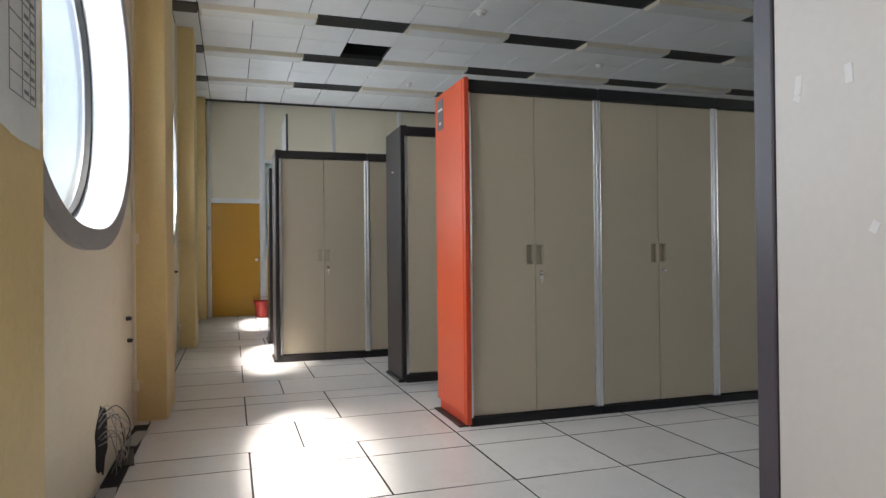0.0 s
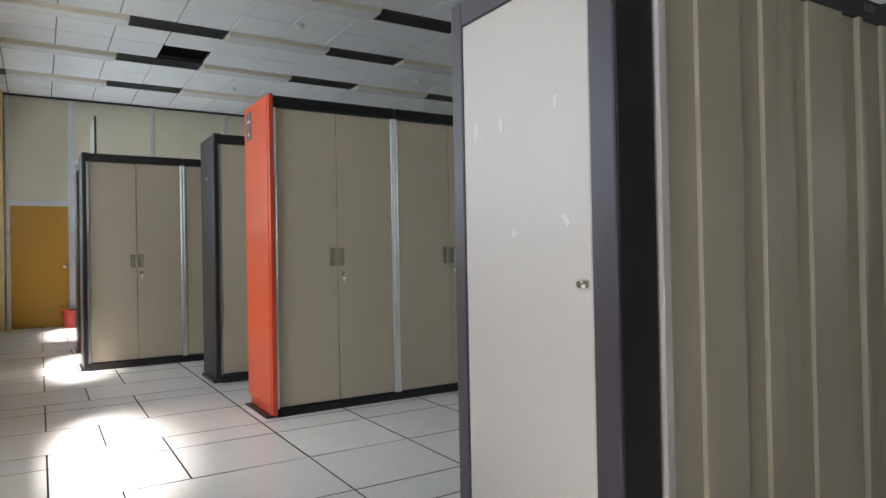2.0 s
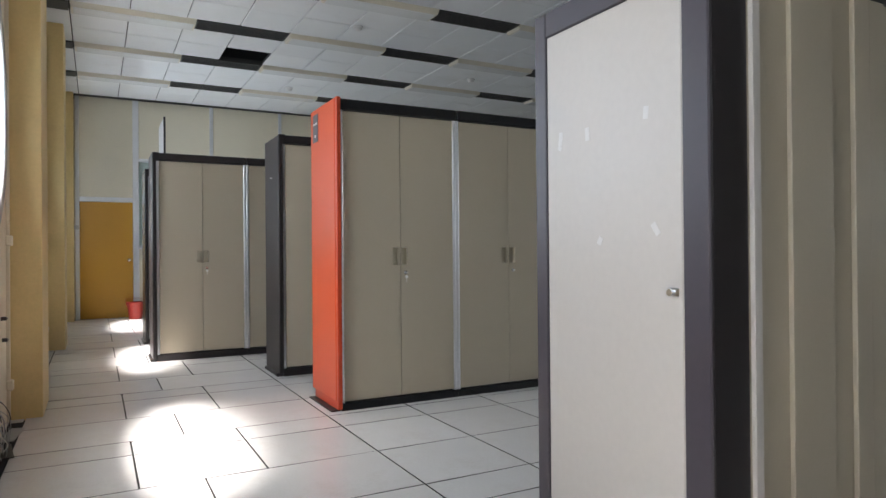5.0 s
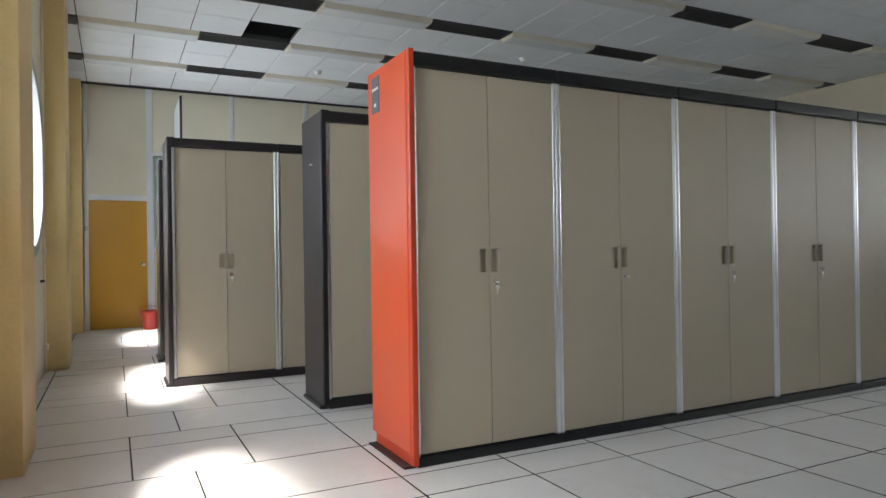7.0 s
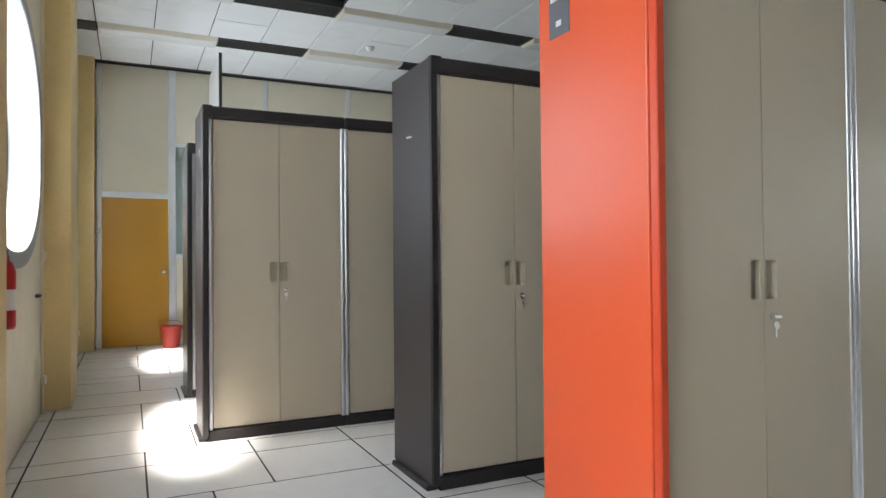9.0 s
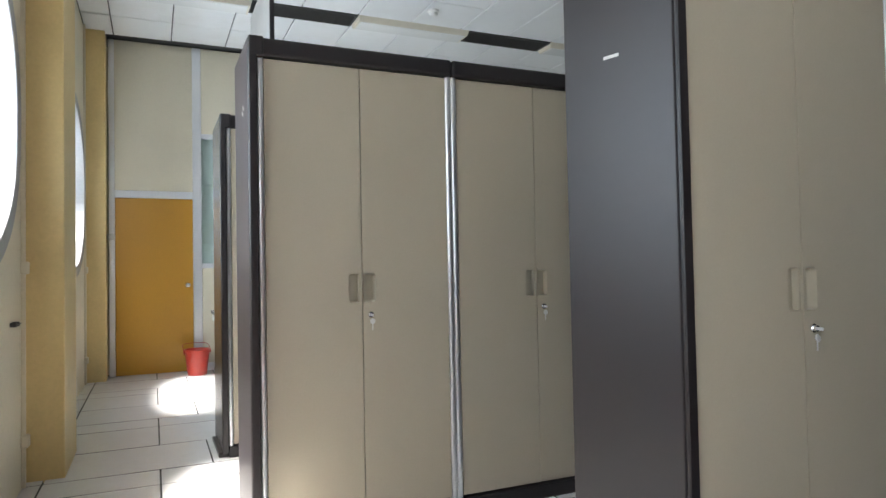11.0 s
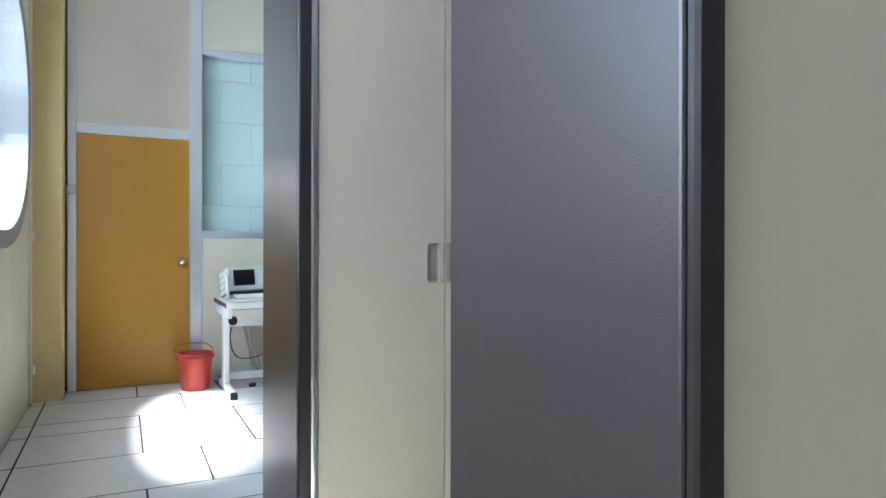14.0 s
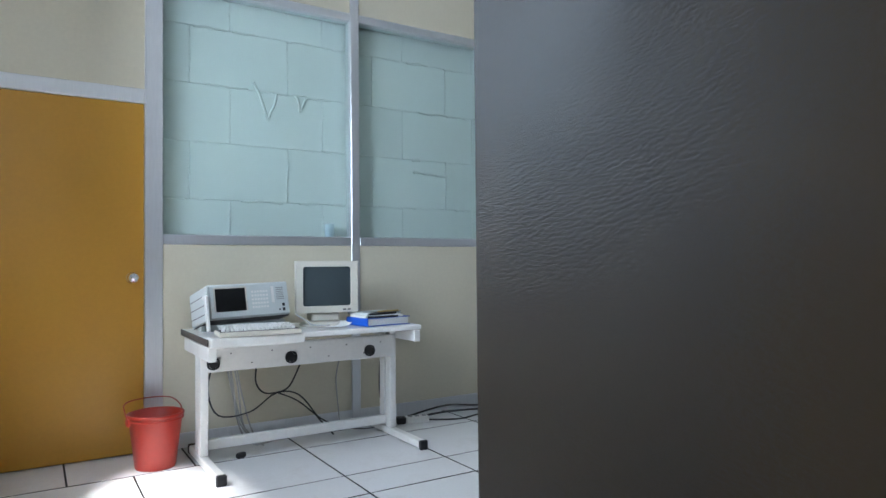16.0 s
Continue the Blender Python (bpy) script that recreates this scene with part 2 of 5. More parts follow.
def box(bm, x0, x1, y0, y1, z0, z1, bev=0.003, seg=1):
    m = Matrix.LocRotScale(((x0 + x1) / 2, (y0 + y1) / 2, (z0 + z1) / 2), None, (x1 - x0, y1 - y0, z1 - z0))
    vs = bmesh.ops.create_cube(bm, size=1, matrix=m)["verts"]
    bev = min(bev, 0.4 * min(abs(x1 - x0), abs(y1 - y0), abs(z1 - z0)))
    if bev > 0:
        es = list({e for v in vs for e in v.link_edges})
        bmesh.ops.bevel(bm, geom=es, offset=bev, segments=seg, affect="EDGES", profile=0.5)
    return bm


def B(*ext, bev=0.003, seg=1):
    return box(bmesh.new(), *ext, bev=bev, seg=seg)


def rod(bm, p, q, r, seg=12, r2=None):
    p, q = Vector(p), Vector(q)
    d = q - p
    turn = d.to_track_quat("Z", "Y").to_matrix().to_4x4()
    bmesh.ops.create_cone(bm, cap_ends=True, segments=seg, radius1=r, radius2=r if r2 is None else r2, depth=d.length,
                          matrix=Matrix.Translation((p + q) / 2) @ turn)
    return bm


def sweep(bm, pts, r, seg=6, steps=5):
    """A round tube along a smooth line through pts."""
    P = [Vector(p) for p in pts]
    line = []
    for i in range(len(P) - 1):
        a, b, c, d = P[max(i - 1, 0)], P[i], P[i + 1], P[min(i + 2, len(P) - 1)]
        for k in range(steps):
            t = k / steps
            line.append(0.5 * ((2 * b) + (c - a) * t + (2 * a - 5 * b + 4 * c - d) * t * t + (3 * b - a - 3 * c + d) * t ** 3))
    line.append(P[-1])
    rings = []
    for i, p in enumerate(line):
        d = (line[min(i + 1, len(line) - 1)] - line[max(i - 1, 0)]).normalized()
        s = d.cross(Vector((0.3, 0.2, 1))).normalized()
        u = s.cross(d)
        rings.append([bm.verts.new(p + r * (math.cos(2 * math.pi * k / seg) * s + math.sin(2 * math.pi * k / seg) * u)) for k in range(seg)])
    for a, b in zip(rings, rings[1:]):
        for k in range(seg):
            bm.faces.new((a[k], a[(k + 1) % seg], b[(k + 1) % seg], b[k]))
    bm.faces.new(rings[0]), bm.faces.new(rings[-1])
    return bm


def lathe(bm, profile, seg=32, at=(0, 0, 0)):
    """Turns (radius, height) pairs about a vertical axis."""
    rings = [[bm.verts.new((at[0] + r * math.cos(2 * math.pi * k / seg), at[1] + r * math.sin(2 * math.pi * k / seg), at[2] + z)) for k in range(seg)] for r, z in profile]
    for a, b in zip(rings, rings[1:]):
        for k in range(seg):
            bm.faces.new((a[k], a[(k + 1) % seg], b[(k + 1) % seg], b[k]))
    return bm


def plate(bm, f, u0, u1, v0, v1, loop, thick, cup=None):
    """A plate from u0..u1, v0..v1 with an opening along loop; f maps (u, v, depth) to a place. cup: depth of a closed recess, in place of an opening."""
    us, vs = [p[0] for p in loop], [p[1] for p in loop]
    cu, cv = (min(us) + max(us)) / 2, (min(vs) + max(vs)) / 2

    def edge(p):
        du, dv = p[0] - cu, p[1] - cv
        ts = []
        if du:
            ts += [((u1 if du > 0 else u0) - cu) / du]
        if dv:
            ts += [((v1 if dv > 0 else v0) - cv) / dv]
        t = min(ts)
        return cu + du * t, cv + dv * t

    outer = [edge(p) for p in loop]
    n = len(loop)
    corners = [(u0, v0), (u1, v0), (u1, v1), (u0, v1)]
    new_v = lambda p, d: bm.verts.new(f(p[0], p[1], d))
    iF, oF, oB = [new_v(p, 0) for p in loop], [new_v(p, 0) for p in outer], [new_v(p, thick) for p in outer]
    iB = [new_v(p, thick if cup is None else cup) for p in loop]
    extra = {}
    for k in range(n):
        a, b = outer[k], outer[(k + 1) % n]
        hit = None
        if abs(a[0] - b[0]) > 1e-6 and abs(a[1] - b[1]) > 1e-6:
            hit = min(corners, key=lambda c: abs(c[0] - (a[0] if abs(a[0] - u0) < 1e-6 or abs(a[0] - u1) < 1e-6 else b[0])) + abs(c[1] - (a[1] if abs(a[1] - v0) < 1e-6 or abs(a[1] - v1) < 1e-6 else b[1])))
        extra[k] = (new_v(hit, 0), new_v(hit, thick)) if hit else None
    for k in range(n):
        j = (k + 1) % n
        x = extra[k]
        bm.faces.new((iF[k], oF[k], x[0], oF[j], iF[j]) if x else (iF[k], oF[k], oF[j], iF[j]))
        bm.faces.new((iF[k], iF[j], iB[j], iB[k]))
        for p, q, pb, qb in (((oF[k], x[0], oB[k], x[1]), (x[0], oF[j], x[1], oB[j])) if x else ((oF[k], oF[j], oB[k], oB[j]),)):
            bm.faces.new((p, q, qb, pb))
        if cup is None:
            bm.faces.new((iB[k], iB[j], oB[j], x[1], oB[k]) if x else (iB[k], iB[j], oB[j], oB[k]))
    if cup is not None:
        bm.faces.new(iB)
        ring = []
        for k in range(n):
            ring.append(oB[k])
            if extra[k]:
                ring.append(extra[k][1])
        bm.faces.new(ring)
    return bm


def bow(v):
    """Squares an oval's shoulders a little."""
    return math.copysign(abs(v) ** 0.86, v)


def oval(cu, cv, a, b, n=72):
    return [(cu + a * bow(math.cos(2 * math.pi * k / n)), cv + b * bow(math.sin(2 * math.pi * k / n))) for k in range(n)]


def rounded(u0, u1, v0, v1, r, n=4):
    out = []
    for cx, cy, a in ((u1 - r, v0 + r, -90), (u1 - r, v1 - r, 0), (u0 + r, v1 - r, 90), (u0 + r, v0 + r, 180)):
        out += [(cx + r * math.cos(radians(a + 90 * k / n)), cy + r * math.sin(radians(a + 90 * k / n))) for k in range(n + 1)]
    return out


def ring(bm, f, cu, cv, a, b, r0, r1, d0, d1, n=72):
    """A flat oval ring with half axes a, b, from r0 to r1 outside of that line and between two depths."""
    L = [[bm.verts.new(f(cu + (a + r) * bow(math.cos(2 * math.pi * k / n)), cv + (b + r) * bow(math.sin(2 * math.pi * k / n)), d)) for k in range(n)]
         for r, d in ((r0, d0), (r1, d0), (r1, d1), (r0, d1))]
    for a in range(4):
        b = (a + 1) % 4
        for k in range(n):
            j = (k + 1) % n
            bm.faces.new((L[a][k], L[a][j], L[b][j], L[b][k]))
    return bm


# ---- structure ----
west_f = lambda u, v, d: (WEST - d, u, v)
east_f = lambda u, v, d: (EAST + d, u, v)


def porthole_wall(name, f, bays, label):
    bm = bmesh.new()
    for u0, u1, c in bays:
        if c is None:
            p, q = Vector(f(u0, 0, 0)), Vector(f(u1, CEIL, 0.22))
            box(bm, min(p.x, q.x), max(p.x, q.x), u0, u1, -0.25, CEIL, bev=0)
        else:
            plate(bm, f, u0, u1, -0.25, CEIL, oval(c, WIN_Z, WIN_A + 0.02, WIN_B + 0.02), 0.22)
    bmesh.ops.remove_doubles(bm, verts=bm.verts, dist=0.0005)
    return tagged(part(name, bm, M_WALL), label=label, category="wall", kind="structure")


wall_west = porthole_wall("wall_west", west_f, ((SOUTH, -1.93, None), (-1.93, 1.48, -0.34), (1.48, 5.13, 3.305), (5.13, 8.77, 6.95), (8.77, NORTH + 0.4, 10.60)),
                          "cream painted wall with oval porthole windows")
wall_east = porthole_wall("wall_east", east_f, ((SOUTH, -2.43, None), (-2.43, 1.215, -0.61), (1.215, 4.865, 3.04), (4.865, NORTH + 0.4, None)),
                          "cream painted far wall with oval porthole windows")
# Out of view; its distance is chosen to bounce little light onto the cabinets.
wall_south_unseen = tagged(part("wall_south_unseen", B(WEST - 0.3, EAST + 0.3, SOUTH - 0.3, SOUTH, -0.25, CEIL, bev=0), M_WALL), label="unseen plain cream wall, set far back to cut bounce light", category="wall", kind="structure")


def porthole(number, f, c):
    w = tagged(new("window_%d" % number), label="oval porthole window with grey metal ring and clear glass", category="window", kind="structure")
    part("window_frame", ring(bmesh.new(), f, c, WIN_Z, WIN_A, WIN_B, -0.005, 0.09, -0.035, -0.001), M_GREYRING, w, smooth=False)
    part("reveal", ring(bmesh.new(), f, c, WIN_Z, WIN_A, WIN_B, -0.008, 0.012, -0.03, 0.22), M_REVEAL, w)
    part("gasket_or_gap_shade", ring(bmesh.new(), f, c, WIN_Z, WIN_A, WIN_B, -0.035, -0.010, 0.17, 0.205), M_RUBBER, w)
    bm = bmesh.new()
    bm.faces.new([bm.verts.new(f(u, v, 0.185)) for u, v in oval(c, WIN_Z, WIN_A - 0.03, WIN_B - 0.03, 48)])
    bm.faces.new([bm.verts.new(f(u, v, 0.191)) for u, v in oval(c, WIN_Z, WIN_A - 0.03, WIN_B - 0.03, 48)])
    pane = part("pane", bm, M_PANE, w)
    pane.visible_shadow = False


for i, wy in enumerate(WEST_WINDOWS):
    porthole(i + 1, west_f, wy)
for i, wy in enumerate(EAST_WINDOWS):
    porthole(i + 5, east_f, wy)

for i, (y0, y1) in enumerate(((1.17, 1.79), (4.82, 5.44), (8.46, 9.08), (12.12, NORTH - 0.002))):
    tagged(part("pillar_%d" % (i + 1), B(WEST - 0.01, -0.43, y0, y1, -0.02, CEIL - 0.002, bev=0.006, seg=2), M_OCHRE), label="ochre yellow painted concrete wall pillar", category="pillar", kind="structure")
tagged(part("pillar_5", B(10.67, EAST + 0.01, 0.99, 1.60, -0.02, CEIL - 0.002, bev=0.006, seg=2), M_OCHRE), label="ochre yellow pillar with scars of removed pipes", category="pillar", kind="structure")

# Never in view: a pale sheet added to bounce light in through the windows.
tagged(part("ground", B(-300, 300, -300, 300, -4.4, -4.0, bev=0), M_GROUND), label="unseen pale ground sheet added outside for bounce light", category="ground", kind="structure")

# An added glowing sheet whitens the far windows and lights the east end.
M_SKY_SHEET = glow("glowing_sky_sheet", (0.93, 0.97, 1.0), 0.6)
tagged(part("backdrop", B(70, 70.5, -90, 90, -4.0, 60, bev=0), M_SKY_SHEET), label="glowing white sheet added as bright sky outside the far windows", category="sky", kind="structure")

# north partition: aluminium mullions, panels, glazing in front of a block wall
wall_north = tagged(new("wall_north"), label="cream panel partition with aluminium mullions and glazing", category="wall", kind="structure")
part("backing", B(WEST, EAST, NORTH + 0.30, NORTH + 0.45, -0.02, CEIL, bev=0), M_WALL, wall_north)
MULL = [-0.385, 0.53] + [0.535 + 1.285 * k for k in range(1, 8)] + [EAST - 0.03]
for k, x in enumerate(MULL):
    w = 0.05 if k == 1 else 0.032
    part("mullion", B(x - w, x + w, NORTH - 0.012, NORTH + 0.08, 0, CEIL - 0.001, bev=0.004), M_ALU, wall_north)
for k in range(len(MULL) - 1):
    a, b = MULL[k] + (0.05 if k == 1 else 0.032), MULL[k + 1] - (0.05 if k == 0 else 0.032)
    if k == 0:
        part("door_header", B(a, b, NORTH - 0.012, NORTH + 0.08, 2.04, 2.125, bev=0.004), M_ALU, wall_north)
        part("panel", B(a, b, NORTH, NORTH + 0.06, 2.125, CEIL - 0.001, bev=0.002), M_PANEL, wall_north)
        continue
    part("panel", B(a, b, NORTH, NORTH + 0.06, 2.83, CEIL - 0.001, bev=0.002), M_PANEL, wall_north)
    part("panel", B(a, b, NORTH, NORTH + 0.06, 0.09, 1.215, bev=0.002), M_PANEL, wall_north)
    part("skirting", B(a, b, NORTH - 0.006, NORTH + 0.06, 0, 0.09, bev=0.002), M_ALU, wall_north)
    if k < 4:
        part("transom", B(a, b, NORTH - 0.01, NORTH + 0.08, 1.215, 1.275, bev=0.004), M_ALU, wall_north)
        part("transom", B(a, b, NORTH - 0.01, NORTH + 0.08, 2.775, 2.83, bev=0.004), M_ALU, wall_north)
        part("pane", B(a, b, NORTH + 0.03, NORTH + 0.036, 1.275, 2.775, bev=0), M_PANE_GREEN, wall_north).visible_shadow = False
    else:
        part("panel", B(a, b, NORTH, NORTH + 0.06, 1.215, 2.83, bev=0.002), M_PANEL, wall_north)
for rows in (random.Random(4),):
    BW, BH = 0.63, 0.365
    z, r = 0.773, 1
    beads = bmesh.new()
    while z < 2.95:
        x = 0.45 - (0.33 if r % 2 else 0.08)
        while x < 4.4:
            part("block", B(x + 0.0008, x + BW - 0.0008, NORTH + 0.12, NORTH + 0.30, z + 0.0008, z + BH - 0.0008, bev=0.0025), M_BLOCK, wall_north)
            if rows.random() < 0.75:
                z0, z1 = z + rows.uniform(0, 0.12), z + BH - rows.uniform(0, 0.1)
                sweep(beads, [(x + rows.uniform(-0.004, 0.004), NORTH + 0.118, z0 + (z1 - z0) * q / 5) for q in range(6)], 0.0045, 5, 2)
            q = x + rows.uniform(0, 0.1)
            while q < x + BW - 0.08:
                e = q + rows.uniform(0.06, 0.3)
                sweep(beads, [(q + (e - q) * s / 5, NORTH + 0.118, z + rows.uniform(-0.008, 0.004)) for s in range(6)], rows.uniform(0.003, 0.009), 5, 2)
                q = e + rows.uniform(0.03, 0.25)
            x += BW
        z, r = z + BH, r + 1
    for q in (((1.15, 2.29), (1.19, 2.22), (1.225, 2.12), (1.25, 2.05), (1.265, 2.10), (1.29, 2.15), (1.31, 2.23)),
              ((1.43, 2.24), (1.455, 2.21), (1.47, 2.13), (1.49, 2.17), (1.51, 2.22), (1.54, 2.23))):
        sweep(beads, [(x, NORTH + 0.117, z0) for x, z0 in q], 0.0085, 6, 4)
    sweep(beads, [(2.35 + 0.06 * i, NORTH + 0.117, 1.775 - 0.004 * i + 0.004 * (i % 2)) for i in range(6)], 0.009, 6, 3)
    part("mortar", beads, M_MORTAR, wall_north, "white mortar squeezed out of the joints", smooth=True)

door_1 = tagged(new("door_1"), label="mustard yellow closed door with chrome knob", category="door", kind="structure")
part("leaf", B(-0.351, 0.478, NORTH + 0.004, NORTH + 0.05, 0.006, 2.038, bev=0.003), M_DOOR, door_1)
knob = lathe(bmesh.new(), [(0.0, -0.004), (0.033, -0.004), (0.033, 0.004), (0.012, 0.010), (0.012, 0.028), (0.026, 0.036), (0.030, 0.050), (0.024, 0.062), (0.0, 0.066)], 24)
bmesh.ops.transform(knob, matrix=pose(0.415, NORTH + 0.004, 1.02, 90), verts=knob.verts)
part("door_handle", knob, M_CHROME, door_1, "round chrome knob", smooth=True)
tagged(part("door_sensor", B(-0.455, -0.36, NORTH - 0.055, NORTH - 0.012, 1.555, 1.625, bev=0.006), M_STEEL), label="small grey contact box on the door jamb", category="sensor")

# floor
floor = tagged(part("floor", B(WEST - 0.3, EAST + 0.3, SOUTH - 0.3, NORTH + 0.45, -0.25, -0.012, bev=0), M_JOINT), label="raised floor of white vinyl tiles with dark joints", category="floor", kind="structure")

# ceiling
PITCH, STRIP, Y0 = 1.54, 0.32, -0.08
cl = bmesh.new()
tiles = random.Random(2)
LAMP_X0 = -0.35


def ceiling_tile(x0, x1, y0, y1):
    dz = tiles.uniform(-0.002, 0.004)
    box(cl, x0 + 0.006, x1 - 0.006, y0 + 0.005, y1 - 0.005, CEIL + dz, CEIL + 0.02 + dz, bev=0.003)


k = -6
while Y0 + PITCH * k < NORTH:
    ya = Y0 + PITCH * k
    for s in range(2):
        a = ya + STRIP + 0.61 * s
        b = a + 0.61
        a2, b2 = max(a, SOUTH), min(b, NORTH)
        x = LAMP_X0 - 0.6
        while x < EAST and b2 - a2 > 0.03:
            xa, xb = max(x, WEST), min(x + 0.6, EAST)
            if not (abs(x - 1.45) < 0.05 and k == 5 and s == 1) and xb - xa > 0.02:
                ceiling_tile(xa, xb, a2, b2)
            x += 0.6
    k += 1
ceiling = tagged(part("ceiling", cl, M_CEIL), label="suspended ceiling of white mineral tiles", category="ceiling", kind="structure")
tagged(part("ceiling_grid", B(WEST - 0.3, 1.40, SOUTH - 0.3, NORTH + 0.45, CEIL + 0.025, CEIL + 0.06, bev=0), M_GRID), label="dark gaps above the ceiling tiles", category="ceiling", kind="structure")
bm = box(box(B(2.06, EAST + 0.3, SOUTH - 0.3, NORTH + 0.45, CEIL + 0.025, CEIL + 0.06, bev=0), 1.40, 2.06, SOUTH - 0.3, 8.50, CEIL + 0.025, CEIL + 0.06, bev=0), 1.40, 2.06, 9.18, NORTH + 0.45, CEIL + 0.025, CEIL + 0.06, bev=0)
tagged(part("ceiling_grid", bm, M_GRID), label="dark gaps above the ceiling tiles", category="ceiling", kind="structure")
void = B(1.3, 2.2, 8.4, 9.3, CEIL + 0.07, CEIL + 0.5, bev=0)
void.faces.ensure_lookup_table()
bmesh.ops.delete(void, geom=[f for f in void.faces if f.calc_center_median().z < CEIL + 0.1], context="FACES")
tagged(part("ceiling_void", void, M_VOID_SHADE), label="dark void above a missing ceiling tile", category="ceiling", kind="structure")


# ---- ceiling lamps, grilles, detectors ----
def make_lamp(open_type):
    L = thing("ceiling_lamp", label="open fluorescent ceiling lamp with two bare tubes" if open_type else "unlit cream fluorescent ceiling lamp with flat diffuser", category="lamp", group="ceiling lamps")
    if open_type:
        bm = bmesh.new()
        box(bm, -0.64, 0.64, -0.15, -0.125, -0.05, 0.02)
        box(bm, -0.64, 0.64, 0.125, 0.15, -0.05, 0.02)
        box(bm, -0.64, -0.615, -0.125, 0.125, -0.05, 0.02)
        box(bm, 0.615, 0.64, -0.125, 0.125, -0.05, 0.02)
        part("frame", bm, M_STEEL, L)
        part("reflector", B(-0.615, 0.615, -0.125, 0.125, 0.005, 0.02), M_REVEAL, L)
        for y in (-0.06, 0.06):
            part("tube", rod(bmesh.new(), (-0.60, y, -0.025), (0.60, y, -0.025), 0.016, 14), M_TUBE, L, smooth=True)
        part("end_cap", B(-0.612, -0.56, -0.1, 0.1, -0.04, 0.0), M_WHITE, L)
    else:
        bm = bmesh.new()
        vs = [bm.verts.new(p) for p in ((-0.65, -0.16, 0.01), (0.65, -0.16, 0.01), (0.65, 0.16, 0.01), (-0.65, 0.16, 0.01), (-0.64, -0.125, -0.045), (0.64, -0.125, -0.045), (0.64, 0.125, -0.045), (-0.64, 0.125, -0.045))]
        for q in ((0, 1, 2, 3), (0, 1, 5, 4), (1, 2, 6, 5), (2, 3, 7, 6), (3, 0, 4, 7), (4, 5, 6, 7)):
            bm.faces.new([vs[i] for i in q])
        part("housing", bm, M_LAMP, L)
        part("diffuser", B(-0.62, 0.62, -0.11, 0.11, -0.052, -0.044, bev=0.003), M_DIFF, L)
    return L


def make_grille():
    g = thing("ceiling_grille", label="dark slotted air grille in the ceiling", category="vent", group="ceiling grilles")
    bm = bmesh.new()
    box(bm, -0.545, 0.545, -0.16, -0.14, -0.012, 0.02)
    box(bm, -0.545, 0.545, 0.14, 0.16, -0.012, 0.02)
    box(bm, -0.545, -0.525, -0.14, 0.14, -0.012, 0.02)
    box(bm, 0.525, 0.545, -0.14, 0.14, -0.012, 0.02)
    part("frame", bm, M_GRILLE, g)
    part("backing", B(-0.525, 0.525, -0.14, 0.14, 0.012, 0.02, bev=0), M_VOID_SHADE, g)
    slat = None
    for i in range(9):
        y = -0.122 + i * 0.0305
        if slat is None:
            slat = part("slat", B(-0.525, 0.525, -0.006, 0.006, -0.010, 0.010, bev=0.001), M_GRILLE, g)
            slat.location.y = y
        else:
            s = slat.copy()
            scene.collection.objects.link(s)
            s.location.y = y
    return g


lamp_a, lamp_b, grille_a = make_lamp(False), make_lamp(True), make_grille()
first = {"a": True, "b": True, "g": True}
for k in range(-5, 9):
    y = Y0 + PITCH * k + 0.16
    if y > NORTH - 0.1 or y < SOUTH:
        continue
    for j in range(0, 5):
        x = LAMP_X0 + 2.4 * j
        if x + 1.30 < EAST:
            bare = x > 8.5 and k in (0, 1)
            src, key = (lamp_b, "b") if bare else (lamp_a, "a")
            at = pose(x + 0.66, y, CEIL)
            if first[key]:
                src.matrix_basis, first[key] = at, False
            else:
                copy_thing(src, at)
        gx = x - 0.545 if j else None
        if gx:
            at = pose(gx, y, CEIL)
            if first["g"]:
                grille_a.matrix_basis, first["g"] = at, False
            else:
                copy_thing(grille_a, at)
    tagged(part("ceiling_grille", B(WEST, LAMP_X0 - 0.01, y - 0.15, y + 0.15, CEIL - 0.01, CEIL + 0.012), M_GRILLE), label="short dark air grille beside the wall", category="vent", group="ceiling grilles")
    tagged(part("ceiling_grille", B(LAMP_X0 + 2.4 * 4 + 1.32, EAST, y - 0.15, y + 0.15, CEIL - 0.01, CEIL + 0.012), M_GRILLE), label="short dark air grille beside the wall", category="vent", group="ceiling grilles")


def make_detector():
    d = thing("smoke_detector", label="white round smoke detector on the ceiling", category="detector", group="smoke detectors")
    part("base", lathe(bmesh.new(), [(0, 0), (0.06, 0), (0.06, -0.018), (0.05, -0.024), (0, -0.024)], 24), M_WHITE, d, smooth=False)
    part("head", lathe(bmesh.new(), [(0.042, -0.022), (0.046, -0.04), (0.03, -0.052), (0, -0.054)], 24), M_WHITE, d, smooth=True)
    return d


det = make_detector()
det.matrix_basis = pose(2.72, 7.0, CEIL - 0.002)
for x, y in ((2.74, 10.3), (5.18, 8.5), (7.6, 3.9)):
    copy_thing(det, pose(x, y, CEIL - 0.002))


# ---- mainframe storage cabinets ----
GRIP0, GRIP1 = 1.02, 1.153


def cab_door(unit, x0, x1, hinge_left, front, low, high):
    """One door leaf with its recessed grip next to the middle seam."""
    f = lambda u, v, d: (u, front + d, v)
    h0, h1 = (x1 - 0.062, x1 - 0.0015) if hinge_left else (x0 + 0.0015, x0 + 0.062)
    d = part("door", plate(bmesh.new(), f, x0, x1, low + 0.010, high - 0.005, grip_line(h0, h1, 0, hinge_left), 0.036, cup=0.034), M_CAB, unit)
    part("handle", grip_cup(h0, h1, front, hinge_left), M_CUP, d, "recessed beige plastic grip")
    return d


